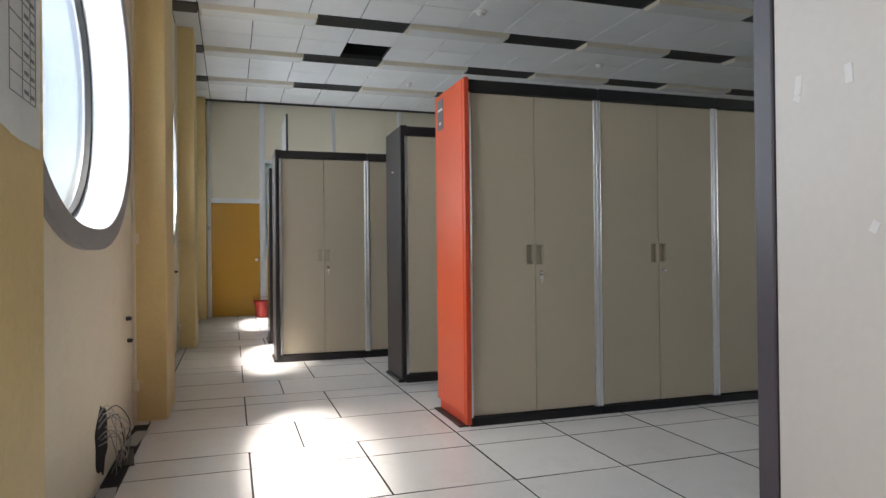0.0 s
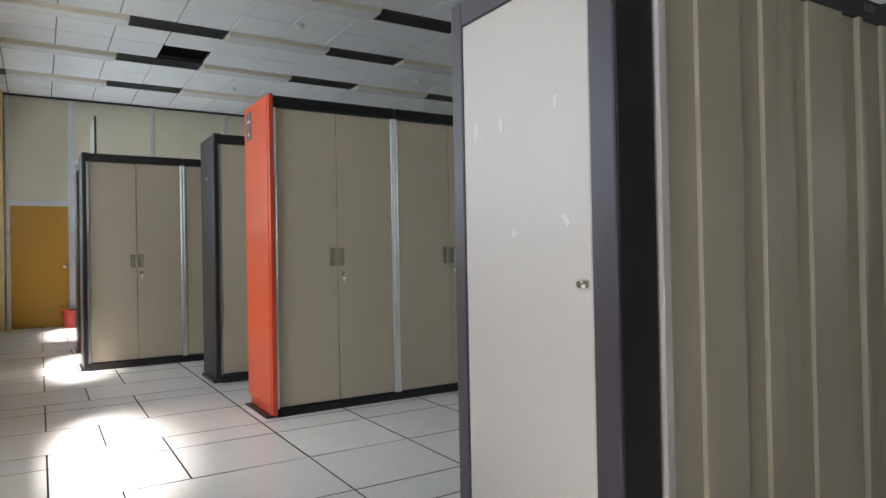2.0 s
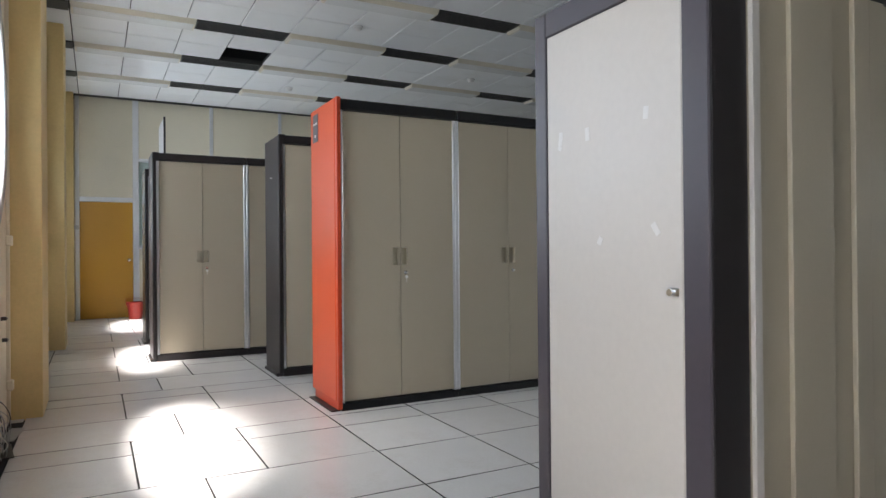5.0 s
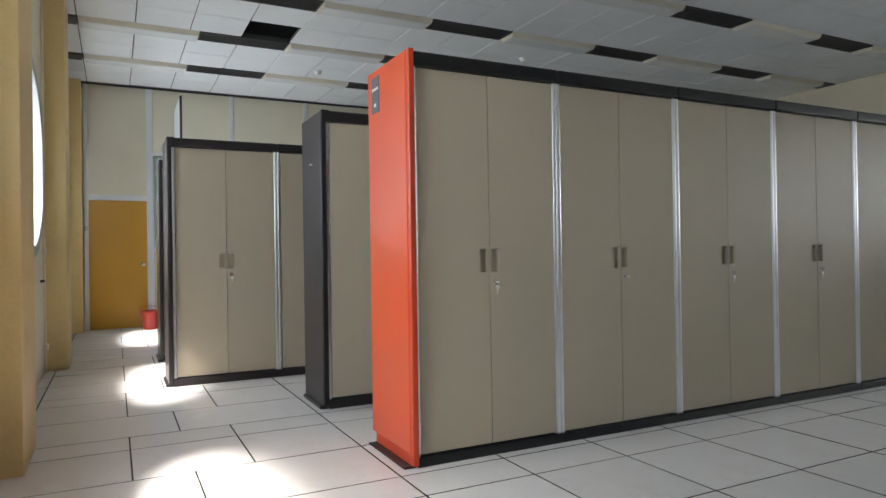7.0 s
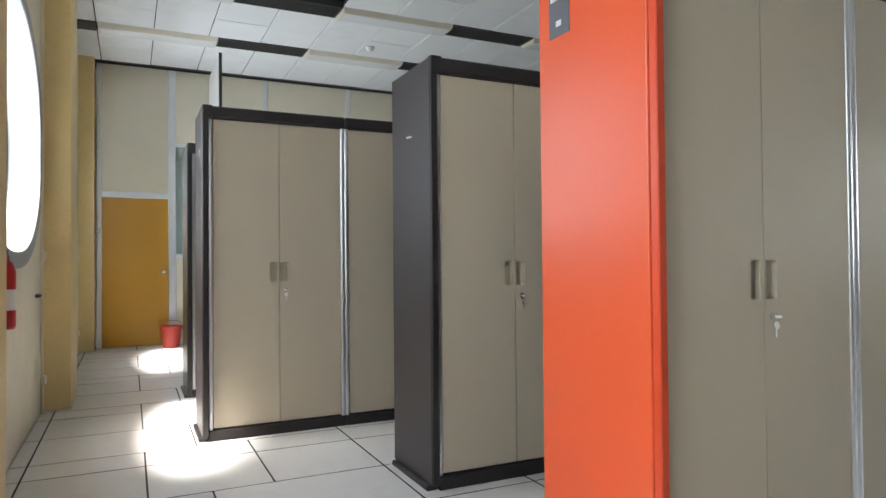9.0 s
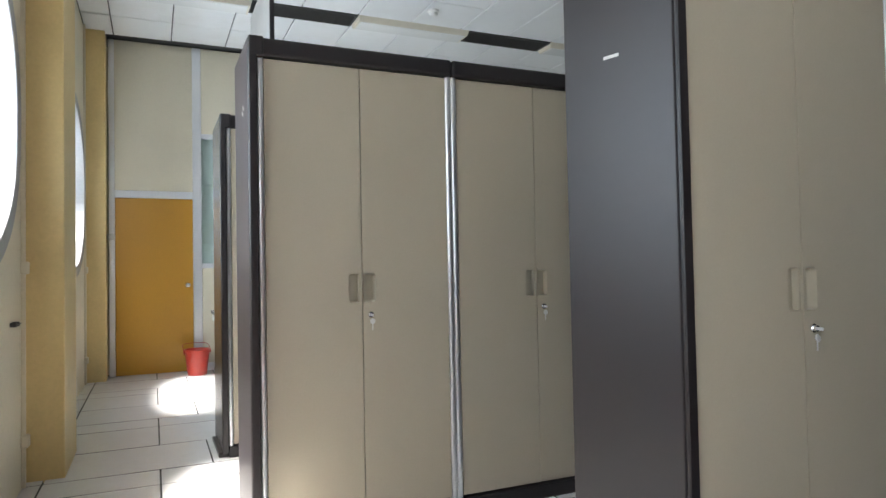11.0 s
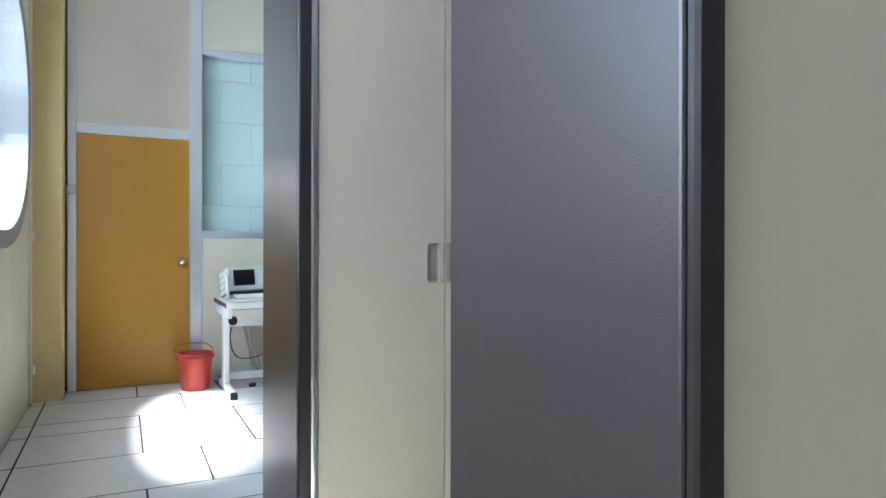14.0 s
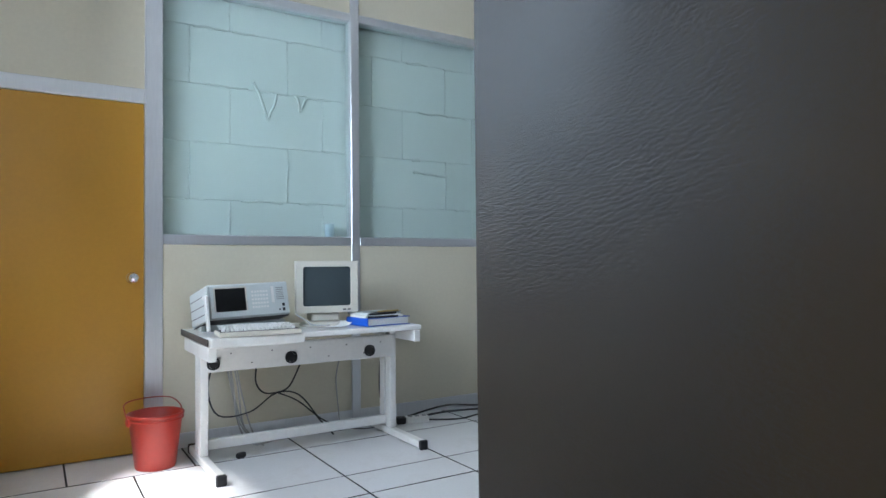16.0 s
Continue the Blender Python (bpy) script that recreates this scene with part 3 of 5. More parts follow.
def grip_line(h0, h1, inset, hinge_left):
    """The pocket's outline, round on the side away from the seam."""
    u0, u1, v0, v1, r = h0 + inset, h1 - inset, GRIP0 + inset, GRIP1 - inset, 0.013
    arc = [(r * (1 - math.sin(radians(18 * k))), r * (1 - math.cos(radians(18 * k)))) for k in range(6)]
    if hinge_left:
        return [(u1, v0), (u1, v1)] + [(u0 + b, v1 - a) for a, b in arc[::-1]] + [(u0 + a, v0 + b) for a, b in arc[::-1]]
    return [(u0, v1), (u0, v0)] + [(u1 - b, v0 + a) for a, b in arc[::-1]] + [(u1 - a, v1 - b) for a, b in arc[::-1]]


def grip_cup(h0, h1, front, hinge_left):
    """A thin rim, a deep pocket and a flat lip next to the seam."""
    bm = bmesh.new()
    rings = []
    for inset, depth in ((-0.0006, -0.0010), (0.0012, -0.0006), (0.0022, 0.010), (0.0035, 0.024), (0.007, 0.030)):
        rings.append([bm.verts.new((u, front + depth, v)) for u, v in grip_line(h0, h1, inset, hinge_left)])
    n = len(rings[0])
    for A, C in zip(rings, rings[1:]):
        for k in range(n):
            j = (k + 1) % n
            bm.faces.new((A[k], A[j], C[j], C[k]))
    bm.faces.new(rings[-1])
    lip = (h1 - 0.012, h1 - 0.002) if hinge_left else (h0 + 0.002, h0 + 0.012)
    box(bm, lip[0], lip[1], front + 0.002, front + 0.024, GRIP0 + 0.002, GRIP1 - 0.002, bev=0.001)
    return bm


def half_round(bm, x0, x1, y0, y1, low, high):
    """An upright strip with a bowed front."""
    n = 12
    cx, h = (x0 + x1) / 2, (x1 - x0) / 2
    line = [(cx - h * math.cos(math.pi * k / n), y0 + 0.007 - 0.007 * math.sin(math.pi * k / n)) for k in range(n + 1)] + [(x1, y1), (x0, y1)]
    lo, hi = [bm.verts.new((x, y, low)) for x, y in line], [bm.verts.new((x, y, high)) for x, y in line]
    for k in range(len(line)):
        j = (k + 1) % len(line)
        bm.faces.new((lo[k], lo[j], hi[j], hi[k]))


def make_unit(width, depth, heights, fascia, with_key, end=None, label="", finish=None):
    """One two-door unit; its front left corner is the origin, the front faces -y. end: 'orange' or 'brown' for the unit that closes the row."""
    U = thing("mainframe_cabinet", label=label, category="cabinet", group="cabinet rows")
    plinth, fasc, top = heights
    side = 0.04 if end else 0.0
    front = 0.032
    part("body", B(side, width, front + 0.040, depth, plinth, top - 0.012, bev=0.002), M_BROWN, U, "dark brown steel carcass")
    part("plinth", B(side, width - 0.001, 0.008, depth - 0.03, 0.0, plinth, bev=0.004), fascia, U, "black plinth")
    part("top_fascia", B(side * 0.6, width - 0.0025, 0.0, depth * 0.5, fasc, top, bev=0.014, seg=3), fascia, U, "black top fascia")
    s0 = side
    strip = bmesh.new()
    half_round(strip, s0 + 0.001, s0 + 0.028, 0.025, front + 0.038, plinth, fasc)
    if not end:
        half_round(strip, s0 - 0.028, s0 - 0.001, 0.025, front + 0.038, plinth, fasc)
    part("edge_strip", strip, M_STRIP, U, "polished aluminium edge strip", smooth=True)
    x0, x1 = s0 + 0.031, width - 0.031
    mid = (x0 + x1) / 2
    cab_door(U, x0, mid - 0.0022, True, front, plinth, fasc)
    right = cab_door(U, mid + 0.0022, x1, False, front, plinth, fasc)
    lx, lz = mid + 0.038, 0.965
    lock = rod(bmesh.new(), (lx, front + 0.001, lz), (lx, front - 0.006, lz), 0.0135, 20)
    rod(lock, (lx, front - 0.006, lz), (lx, front - 0.017, lz), 0.0095, 16)
    part("lock", lock, M_CHROME, right, "chrome cam lock")
    key = box(bmesh.new(), lx - 0.0015, lx + 0.0015, front - 0.036, front - 0.015, lz - 0.006, lz + 0.004, bev=0.0005)
    if with_key:
        lathe(key, [(0.0, -0.0015), (0.013, -0.0015), (0.013, 0.0015), (0.0, 0.0015)], 14)
        vs = [v for v in key.verts if abs(v.co.x) < 0.02 and abs(v.co.z) < 0.02]
        bmesh.ops.transform(key, matrix=pose(lx + 0.004, front - 0.014, lz - 0.030, 80, 0, 8), verts=vs)
        box(key, lx + 0.002, lx + 0.007, front - 0.013, front - 0.010, lz - 0.070, lz - 0.038, bev=0.0005)
    part("key", key, M_KEY, right, "small metal key hanging in the lock")
    if end == "orange":
        P = B(0.0, side - 0.001, 0.012, depth, 0.075, top, bev=0.006, seg=2)
        sp = part("side_panel", P, M_ORANGE, U, "bright orange side panel")
        part("edge_trim", B(0.004, side - 0.003, -0.022, 0.011, 0.02, top + 0.004, bev=0.004), M_ORANGE_EDGE, U, "red-orange front edge")
        part("kick", B(0.012, side - 0.002, 0.02, depth - 0.03, 0.012, 0.074, bev=0.002), M_ORANGE_EDGE, U, "orange kick strip")
        part("foot_rail", B(-0.035, side - 0.004, 0.02, depth - 0.02, 0.0, 0.011, bev=0.003), M_FASCIA, U, "dark base rail")
        part("badge", B(-0.004, -0.0003, 0.385, 0.505, 1.955, 2.165, bev=0.001), M_SLATE, sp, "slate grey maker's plate")
        bars = bmesh.new()
        for i in range(8):
            box(bars, -0.0055, -0.0038, 0.395 + i * 0.0125, 0.404 + i * 0.0125, 2.085, 2.10, bev=0)
        box(bars, -0.0055, -0.0038, 0.43, 0.46, 1.99, 2.01, bev=0)
        part("badge_print", bars, M_PRINT, sp, "illegible white print")
    elif end == "brown":
        part("side_panel", B(0.0, side - 0.001, 0.012, depth, 0.03, top - 0.004, bev=0.004, seg=2), finish or M_BROWN, U, "dark brown rippled side panel")
        part("front_edge", B(0.002, side - 0.001, -0.004, 0.011, 0.03, fasc + 0.02, bev=0.004), M_FASCIA, U, "black front edge")
        part("corner_cap", B(0.003, 0.066, -0.005, 0.045, fasc - 0.004, top + 0.004, bev=0.006, seg=2), M_FASCIA, U, "dark corner cap of the fascia")
        part("foot_rail", B(-0.022, side - 0.002, 0.03, depth - 0.02, 0.0, 0.029, bev=0.004), M_FASCIA, U, "dark base rail")
    return U


def make_row(x, y, n, first_w, width, depth, heights, fascia, end, key_at, label_end, label, finish=None):
    a = make_unit(first_w, depth, heights, fascia, key_at[0], end, label_end, finish)
    a.matrix_basis = pose(x, y, 0)
    plain = {}
    for i in range(1, n):
        k = key_at[i % len(key_at)]
        at = pose(x + first_w + (i - 1) * width, y, 0)
        if k in plain:
            copy_thing(plain[k], at)
        else:
            plain[k] = make_unit(width, depth, heights, fascia, k, None, label)
            plain[k].matrix_basis = at
    # far end of the row
    xe = x + first_w + (n - 1) * width
    tagged(part("end_panel", B(xe + 0.001, xe + 0.04, y, y + depth, 0.03, heights[2], bev=0.012, seg=3), M_BROWN), label="dark brown end panel of the cabinet row", category="panel")


# heights of plinth, fascia and top
TALL, MIDDLE, LOW = (0.052, 2.128, 2.205), (0.068, 2.112, 2.190), (0.068, 2.096, 2.174)
BROWN_END, BROWN_UNIT = "beige two-door cabinet with dark brown rippled side", "beige two-door cabinet with dark brown fascia"
make_row(1.380, 3.918, 5, 0.982, 0.967, 0.575, TALL, M_BLACK, "orange", (True, False, True), "beige two-door mainframe cabinet with bright orange side panel", "beige two-door mainframe cabinet with black fascia")
make_row(1.358, 5.435, 4, 0.978, 0.945, 0.53, MIDDLE, M_FASCIA, "brown", (True, True), BROWN_END, BROWN_UNIT)
make_row(0.414, 6.914, 4, 0.956, 0.932, 0.47, LOW, M_FASCIA, "brown", (True, True), BROWN_END, BROWN_UNIT, M_BROWN_SATIN)
make_row(0.434, 8.417, 3, 0.955, 0.935, 0.535, LOW, M_FASCIA, "brown", (False, False), BROWN_END, BROWN_UNIT, M_BROWN_GLOSS)

# label marks on the dark sides
bm = B(0.4125, 0.4135, 7.06, 7.10, 1.895, 1.905, bev=0)
box(bm, 0.4125, 0.4135, 7.07, 7.11, 1.865, 1.875, bev=0)
bmesh.ops.transform(bm, matrix=Matrix.Translation((0, 7.08, 1.88)) @ pose(0, 0, 0, 35) @ Matrix.Translation((0, -7.08, -1.88)), verts=bm.verts)
tagged(part("sticker", bm, M_TAPE), label="two torn white sticker remains on a dark panel", category="sticker")
bm = B(1.3565, 1.3575, -0.037, 0.037, -0.005, 0.005, bev=0)
bmesh.ops.transform(bm, matrix=pose(0, 5.712, 1.823, 6), verts=bm.verts)
tagged(part("sticker", bm, M_TAPE), label="torn white sticker strip on a dark panel", category="sticker")

# upright steel plate on the third cabinet row
pl = thing("steel_plate", 0, 0, 0, label="upright grey steel plate standing on a cabinet row", category="plate")
part("sheet", B(0.555, 0.562, 7.17, 7.85, LOW[2] - 0.012, 2.60, bev=0.001), M_STEEL, pl)
part("edge", B(0.548, 0.569, 7.155, 7.17, LOW[2] - 0.012, 2.60, bev=0.002), M_FASCIA, pl, "dark folded edge")


# ---- ribbed equipment cabinet ----
def make_ribbed():
    X0, X1, Y, Y1, Z0, Z1 = 1.222, 3.545, 0.622, 1.335, 0.085, 1.905
    C = thing("equipment_cabinet", label="dark brown equipment cabinet with ribbed beige front, off-white side", category="cabinet")
    part("body", B(X0 + 0.012, X1 - 0.01, Y + 0.045, Y1, Z0, Z1 - 0.02, bev=0.004), M_FASCIA, C, "dark brown steel carcass")
    sf = bmesh.new()
    box(sf, X0, X0 + 0.011, Y, 0.706, Z0, Z1, bev=0.004)
    box(sf, X0, X0 + 0.011, 1.275, Y1, Z0, Z1, bev=0.004)
    box(sf, X0, X0 + 0.011, 0.707, 1.274, 1.822, Z1, bev=0.004)
    box(sf, X0, X0 + 0.011, 0.707, 1.274, Z0, 0.16, bev=0.004)
    part("side_frame", sf, M_VIOLET, C, "violet-brown painted side frame")
    sp = part("side_panel", B(X0 + 0.004, X0 + 0.0115, 0.709, 1.272, 0.162, 1.820, bev=0.003), M_OFFWHITE, C, "off-white side panel with tape remains")
    lk = rod(bmesh.new(), (X0 + 0.004, 0.742, 1.005), (X0 - 0.012, 0.742, 1.005), 0.009, 18)
    box(lk, X0 - 0.004, X0 + 0.004, 0.718, 0.754, 0.993, 1.017, bev=0.003)
    part("lock", lk, M_CHROME, sp, "small chrome lock")
    for y, z, h, tilt in ((1.202, 1.475, 0.042, 8), (1.073, 1.470, 0.040, -4), (0.832, 1.490, 0.034, 6), (1.206, 1.446, 0.014, 30), (0.800, 1.172, 0.036, -35), (1.020, 1.144, 0.024, 30)):
        bm = B(-0.0006, 0.0006, -0.009, 0.009, -h / 2, h / 2, bev=0)
        t = part("tape", bm, M_TAPE, sp, "strip of white tape")
        t.matrix_basis = pose(X0 + 0.0033, y, z, tilt)
    part("front_stile", B(X0 + 0.0115, 1.366, Y + 0.001, Y + 0.044, Z0, Z1, bev=0.003), M_FASCIA, C, "dark brown front stile")
    part("front_stile", B(3.372, X1, Y + 0.004, Y + 0.044, Z0, Z1, bev=0.005), M_VIOLET, C, "violet-brown front stile")
    part("top_rail", B(1.367, 3.371, Y - 0.012, Y + 0.044, 1.838, Z1 + 0.004, bev=0.006), M_FASCIA, C, "dark brown top rail")
    part("bottom_rail", B(1.367, 3.371, Y - 0.004, Y + 0.044, Z0, 0.150, bev=0.006), M_FASCIA, C, "dark brown bottom rail")
    part("back_sheet", B(1.367, 3.371, Y + 0.003, Y + 0.044, 0.151, 1.837, bev=0), M_CAB, C, "beige recessed sheet")
    part("edge_post", B(1.370, 1.400, Y - 0.012, Y + 0.0025, 0.152, 1.836, bev=0.002), M_OFFWHITE, C, "off-white edge post")
    for a, b, out in ((1.402, 1.429, 0.004), (1.523, 1.705, 0.012), (1.806, 1.880, 0.013), (1.883, 1.961, 0.010), (2.042, 2.239, 0.012), (2.330, 2.354, 0.018), (2.356, 2.378, 0.008), (2.490, 2.710, 0.012),
                      (2.806, 2.886, 0.013), (2.889, 2.997, 0.010), (3.076, 3.266, 0.012), (3.330, 3.368, 0.014)):
        part("panel", B(a, b, Y - out, Y + 0.0025, 0.152, 1.836, bev=0.0025, seg=2), M_CAB, C)
    for x in (1.74, 1.885, 2.70, 2.84):
        part("indicator", B(x, x + 0.085, Y - 0.017, Y - 0.012, 1.862, 1.880, bev=0.002), M_LED_R, C, "dark red indicator window")
        part("button", B(x + 0.087, x + 0.107, Y - 0.019, Y - 0.012, 1.858, 1.876, bev=0.002), M_LED_G, C, "small green button")
    part("badge", B(2.375, 2.44, Y - 0.015, Y - 0.012, 1.862, 1.890, bev=0.001), M_SLATE, C, "small grey plate")
    for x in (2.30, 3.27):
        part("screw", rod(bmesh.new(), (x, Y - 0.004, 0.115), (x, Y - 0.010, 0.115), 0.008, 10), M_STEEL, C)
    for x in (1.30, 3.44):
        for y in (Y + 0.08, Y1 - 0.08):
            part("foot", rod(bmesh.new(), (x, y, 0.0), (x, y, Z0), 0.022, 14), M_BLACK, C)


make_ribbed()


# ---- white rack cabinet ----
def make_rack():
    X0, X1, Y0r, Y1r, Z = 4.95, 5.82, 0.645, 1.50, 1.825
    C = thing("rack_cabinet", label="white steel rack cabinet with louvred top and plain door", category="cabinet")
    part("body", B(X0 + 0.03, X1, Y0r + 0.004, Y1r, 0.03, Z - 0.01, bev=0.003), M_STEEL, C)
    fr = bmesh.new()
    box(fr, X0, X0 + 0.029, Y0r, Y0r + 0.035, 0.0, Z, bev=0.004)
    box(fr, X0, X0 + 0.029, Y1r - 0.035, Y1r, 0.0, Z, bev=0.004)
    box(fr, X0, X0 + 0.029, Y0r + 0.036, Y1r - 0.036, Z - 0.04, Z, bev=0.004)
    box(fr, X0, X0 + 0.029, Y0r + 0.036, Y1r - 0.036, 0.0, 0.035, bev=0.004)
    box(fr, X0, X0 + 0.029, Y0r + 0.036, Y1r - 0.036, 1.617, 1.637, bev=0.004)
    part("front_frame", fr, M_RACK, C, "grey steel front frame")
    # Near-black strip behind the door edge paints in the gap's shade.
    part("gasket_or_gap_shade", B(X0 + 0.012, X0 + 0.0295, Y0r + 0.036, Y0r + 0.060, 0.036, 1.616, bev=0), M_VOID_SHADE, C, "near-black strip put in as the shade of the door gap")
    d = part("door", B(X0 - 0.006, X0 + 0.026, Y0r + 0.050, Y1r - 0.042, 0.04, 1.612, bev=0.004), M_RACKDOOR, C, "plain white door")
    part("handle", rod(bmesh.new(), (X0 - 0.006, Y0r + 0.075, 0.83), (X0 - 0.020, Y0r + 0.075, 0.83), 0.014, 16), M_BLACK, d, "round black lock")
    bm = B(X0 - 0.0075, X0 - 0.006, 0.90, 1.03, 1.475, 1.487, bev=0)
    box(bm, X0 - 0.0075, X0 - 0.006, 0.90, 1.03, 1.452, 1.464, bev=0)
    part("label", bm, M_TAPE, d, "two white label strips")
    g = part("vent_panel", B(X0 + 0.004, X0 + 0.026, Y0r + 0.038, Y1r - 0.038, 1.640, Z - 0.042, bev=0.002), M_WHITE, C, "slotted white vent panel")
    slots = None
    for r in range(6):
        for c in range(19):
            y, z = Y0r + 0.085 + c * 0.036, 1.656 + r * 0.0212
            if slots is None:
                # Each slot is a near-black chip on the panel, with its shade as colour.
                slots = part("slot", B(-0.0012, 0.0012, -0.012, 0.012, -0.0045, 0.0045, bev=0), M_VOID_SHADE, g)
                s = slots
            else:
                s = slots.copy()
                scene.collection.objects.link(s)
            s.location = (X0 + 0.0035, y, z)
    sp = part("side_panel", B(X0 + 0.03, X1 - 0.006, Y0r - 0.003, Y0r + 0.003, 0.03, Z - 0.006, bev=0.002), M_STEEL, C, "galvanised side panel")
    bm = bmesh.new()
    vs = [bm.verts.new(p) for p in ((5.29, Y0r - 0.0055, 1.52), (5.43, Y0r - 0.0055, 1.53), (5.365, Y0r - 0.0055, 1.745))]
    bm.faces.new(vs)
    ext = bmesh.ops.extrude_face_region(bm, geom=bm.faces[:])
    bmesh.ops.translate(bm, vec=(0, 0.0022, 0), verts=[v for v in ext["geom"] if isinstance(v, bmesh.types.BMVert)])
    part("sticker", bm, M_BLACK, sp, "black wedge-shaped sticker")


make_rack()

# ---- east end of the room ----
def on_east_wall(ob):
    """Moves things out to the far wall, a little larger."""
    ob.matrix_basis = Matrix.Translation((0.45, -0.63, 1.09)) @ Matrix.Diagonal((1.0, 1.044, 1.044, 1.0)) @ Matrix.Translation((0, 0.63, -1.09))


bd = thing("blue_board", label="blue board leaning upright against the ochre pillar", category="board")
part("sheet", B(10.16, 10.185, 0.955, 1.505, 0.0465, 1.73, bev=0.003), M_BLUE, bd)
part("top_edge", B(10.158, 10.187, 0.953, 1.507, 1.731, 1.742, bev=0.002), M_WHITE, bd)

cd = thing("cable_duct", label="white vertical cable duct on the ochre pillar", category="duct")
part("duct", B(10.165, 10.219, 1.26, 1.345, 2.74, 3.742, bev=0.004), M_WHITE, cd)
part("duct_lid", B(10.158, 10.165, 1.265, 1.34, 2.74, 3.742, bev=0.002), M_WHITE, cd)

ex = thing("exit_sign", label="lit green emergency exit sign with white arrow", category="sign")
part("case", B(10.175, 10.219, 1.13, 1.385, 2.57, 2.705, bev=0.006), M_WHITE, ex)
part("face", B(10.168, 10.174, 1.14, 1.375, 2.582, 2.693, bev=0.002), M_EXIT, ex, "green lit face")
bm = bmesh.new()
outline = ((1.285, 2.632), (1.33, 2.632), (1.33, 2.60), (1.362, 2.638), (1.33, 2.676), (1.33, 2.644), (1.285, 2.644))
near = [bm.verts.new((10.164, y, z)) for y, z in outline]
far = [bm.verts.new((10.167, y, z)) for y, z in outline]
bm.faces.new(near), bm.faces.new(far[::-1])
for k in range(7):
    bm.faces.new((near[k], far[k], far[(k + 1) % 7], near[(k + 1) % 7]))
part("arrow", bm, M_EXITW, ex, "white arrow")
part("post", B(10.164, 10.167, 1.155, 1.165, 2.598, 2.68, bev=0), M_EXITW, ex, "white bar")
part("doorway", B(10.164, 10.167, 1.205, 1.24, 2.60, 2.675, bev=0.001), M_EXITW, ex, "white doorway picture")

sc = thing("security_camera", label="white bullet camera on a wall bracket", category="camera")
part("housing", rod(bmesh.new(), (10.10, 1.06, 3.20), (10.02, 1.16, 3.17), 0.07, 20), M_WHITE, sc, smooth=False)
part("lens", rod(bmesh.new(), (10.02, 1.16, 3.17), (10.008, 1.175, 3.166), 0.055, 20), M_BLACK, sc, "dark lens front")
part("bracket", rod(bmesh.new(), (10.10, 1.06, 3.20), (10.222, 1.0, 3.24), 0.022, 12), M_STEEL, sc)

pp = thing("wall_pipe", label="thin cream pipe beside the ochre pillar", category="pipe")
part("pipe", rod(bmesh.new(), (10.37, 0.88, 0.0465), (10.37, 0.88, 3.742), 0.022, 12), M_WALL, pp, smooth=True)
part("pipe", rod(bmesh.new(), (10.195, 1.06, 3.62), (10.195, 1.06, 3.742), 0.012, 10), M_WHITE, pp, smooth=True)
part("hook", sweep(bmesh.new(), [(10.195, 1.06, 3.62), (10.19, 1.03, 3.57), (10.19, 1.06, 3.54), (10.19, 1.09, 3.57)], 0.012, 8), M_WHITE, pp, smooth=True)

scar = random.Random(9)
scars = thing("wall_scar", label="brown glue scars on the ochre pillar", category="scar")
z = 2.0
while z < 3.70:
    y = 1.22 + scar.uniform(-0.03, 0.03) if z > 2.74 else 1.26 + scar.choice((-0.06, 0.05)) + scar.uniform(-0.02, 0.02)
    n = 9
    base = [(y + scar.uniform(0.006, 0.022) * math.cos(2 * math.pi * k / n), z + scar.uniform(0.008, 0.032) * math.sin(2 * math.pi * k / n)) for k in range(n)]
    bm = bmesh.new()
    lo, hi = [bm.verts.new((10.2195, a, b)) for a, b in base], [bm.verts.new((10.2165, a, b)) for a, b in base]
    bm.faces.new(hi)
    for k in range(n):
        bm.faces.new((lo[k], lo[(k + 1) % n], hi[(k + 1) % n], hi[k]))
    part("scar", bm, M_RUST, scars)
    z += scar.uniform(0.016, 0.045)
for y, z, r in ((1.23, 1.84, 0.085), (1.10, 2.86, 0.05), (1.33, 2.86, 0.04), (1.22, 2.96, 0.04)):
    bm = bmesh.new()
    n = 14
    base = [(y + r * scar.uniform(0.7, 1.1) * math.cos(2 * math.pi * k / n), z + r * scar.uniform(0.6, 1.0) * math.sin(2 * math.pi * k / n)) for k in range(n)]
    lo, hi = [bm.verts.new((10.219, a, b)) for a, b in base], [bm.verts.new((10.2155, a, b)) for a, b in base]
    bm.faces.new(hi)
    for k in range(n):
        bm.faces.new((lo[k], lo[(k + 1) % n], hi[(k + 1) % n], hi[k]))
    on_east_wall(tagged(part("plaster_patch", bm, M_PLASTER), label="rough white plaster patch on the ochre pillar", category="patch", group="plaster patches"))


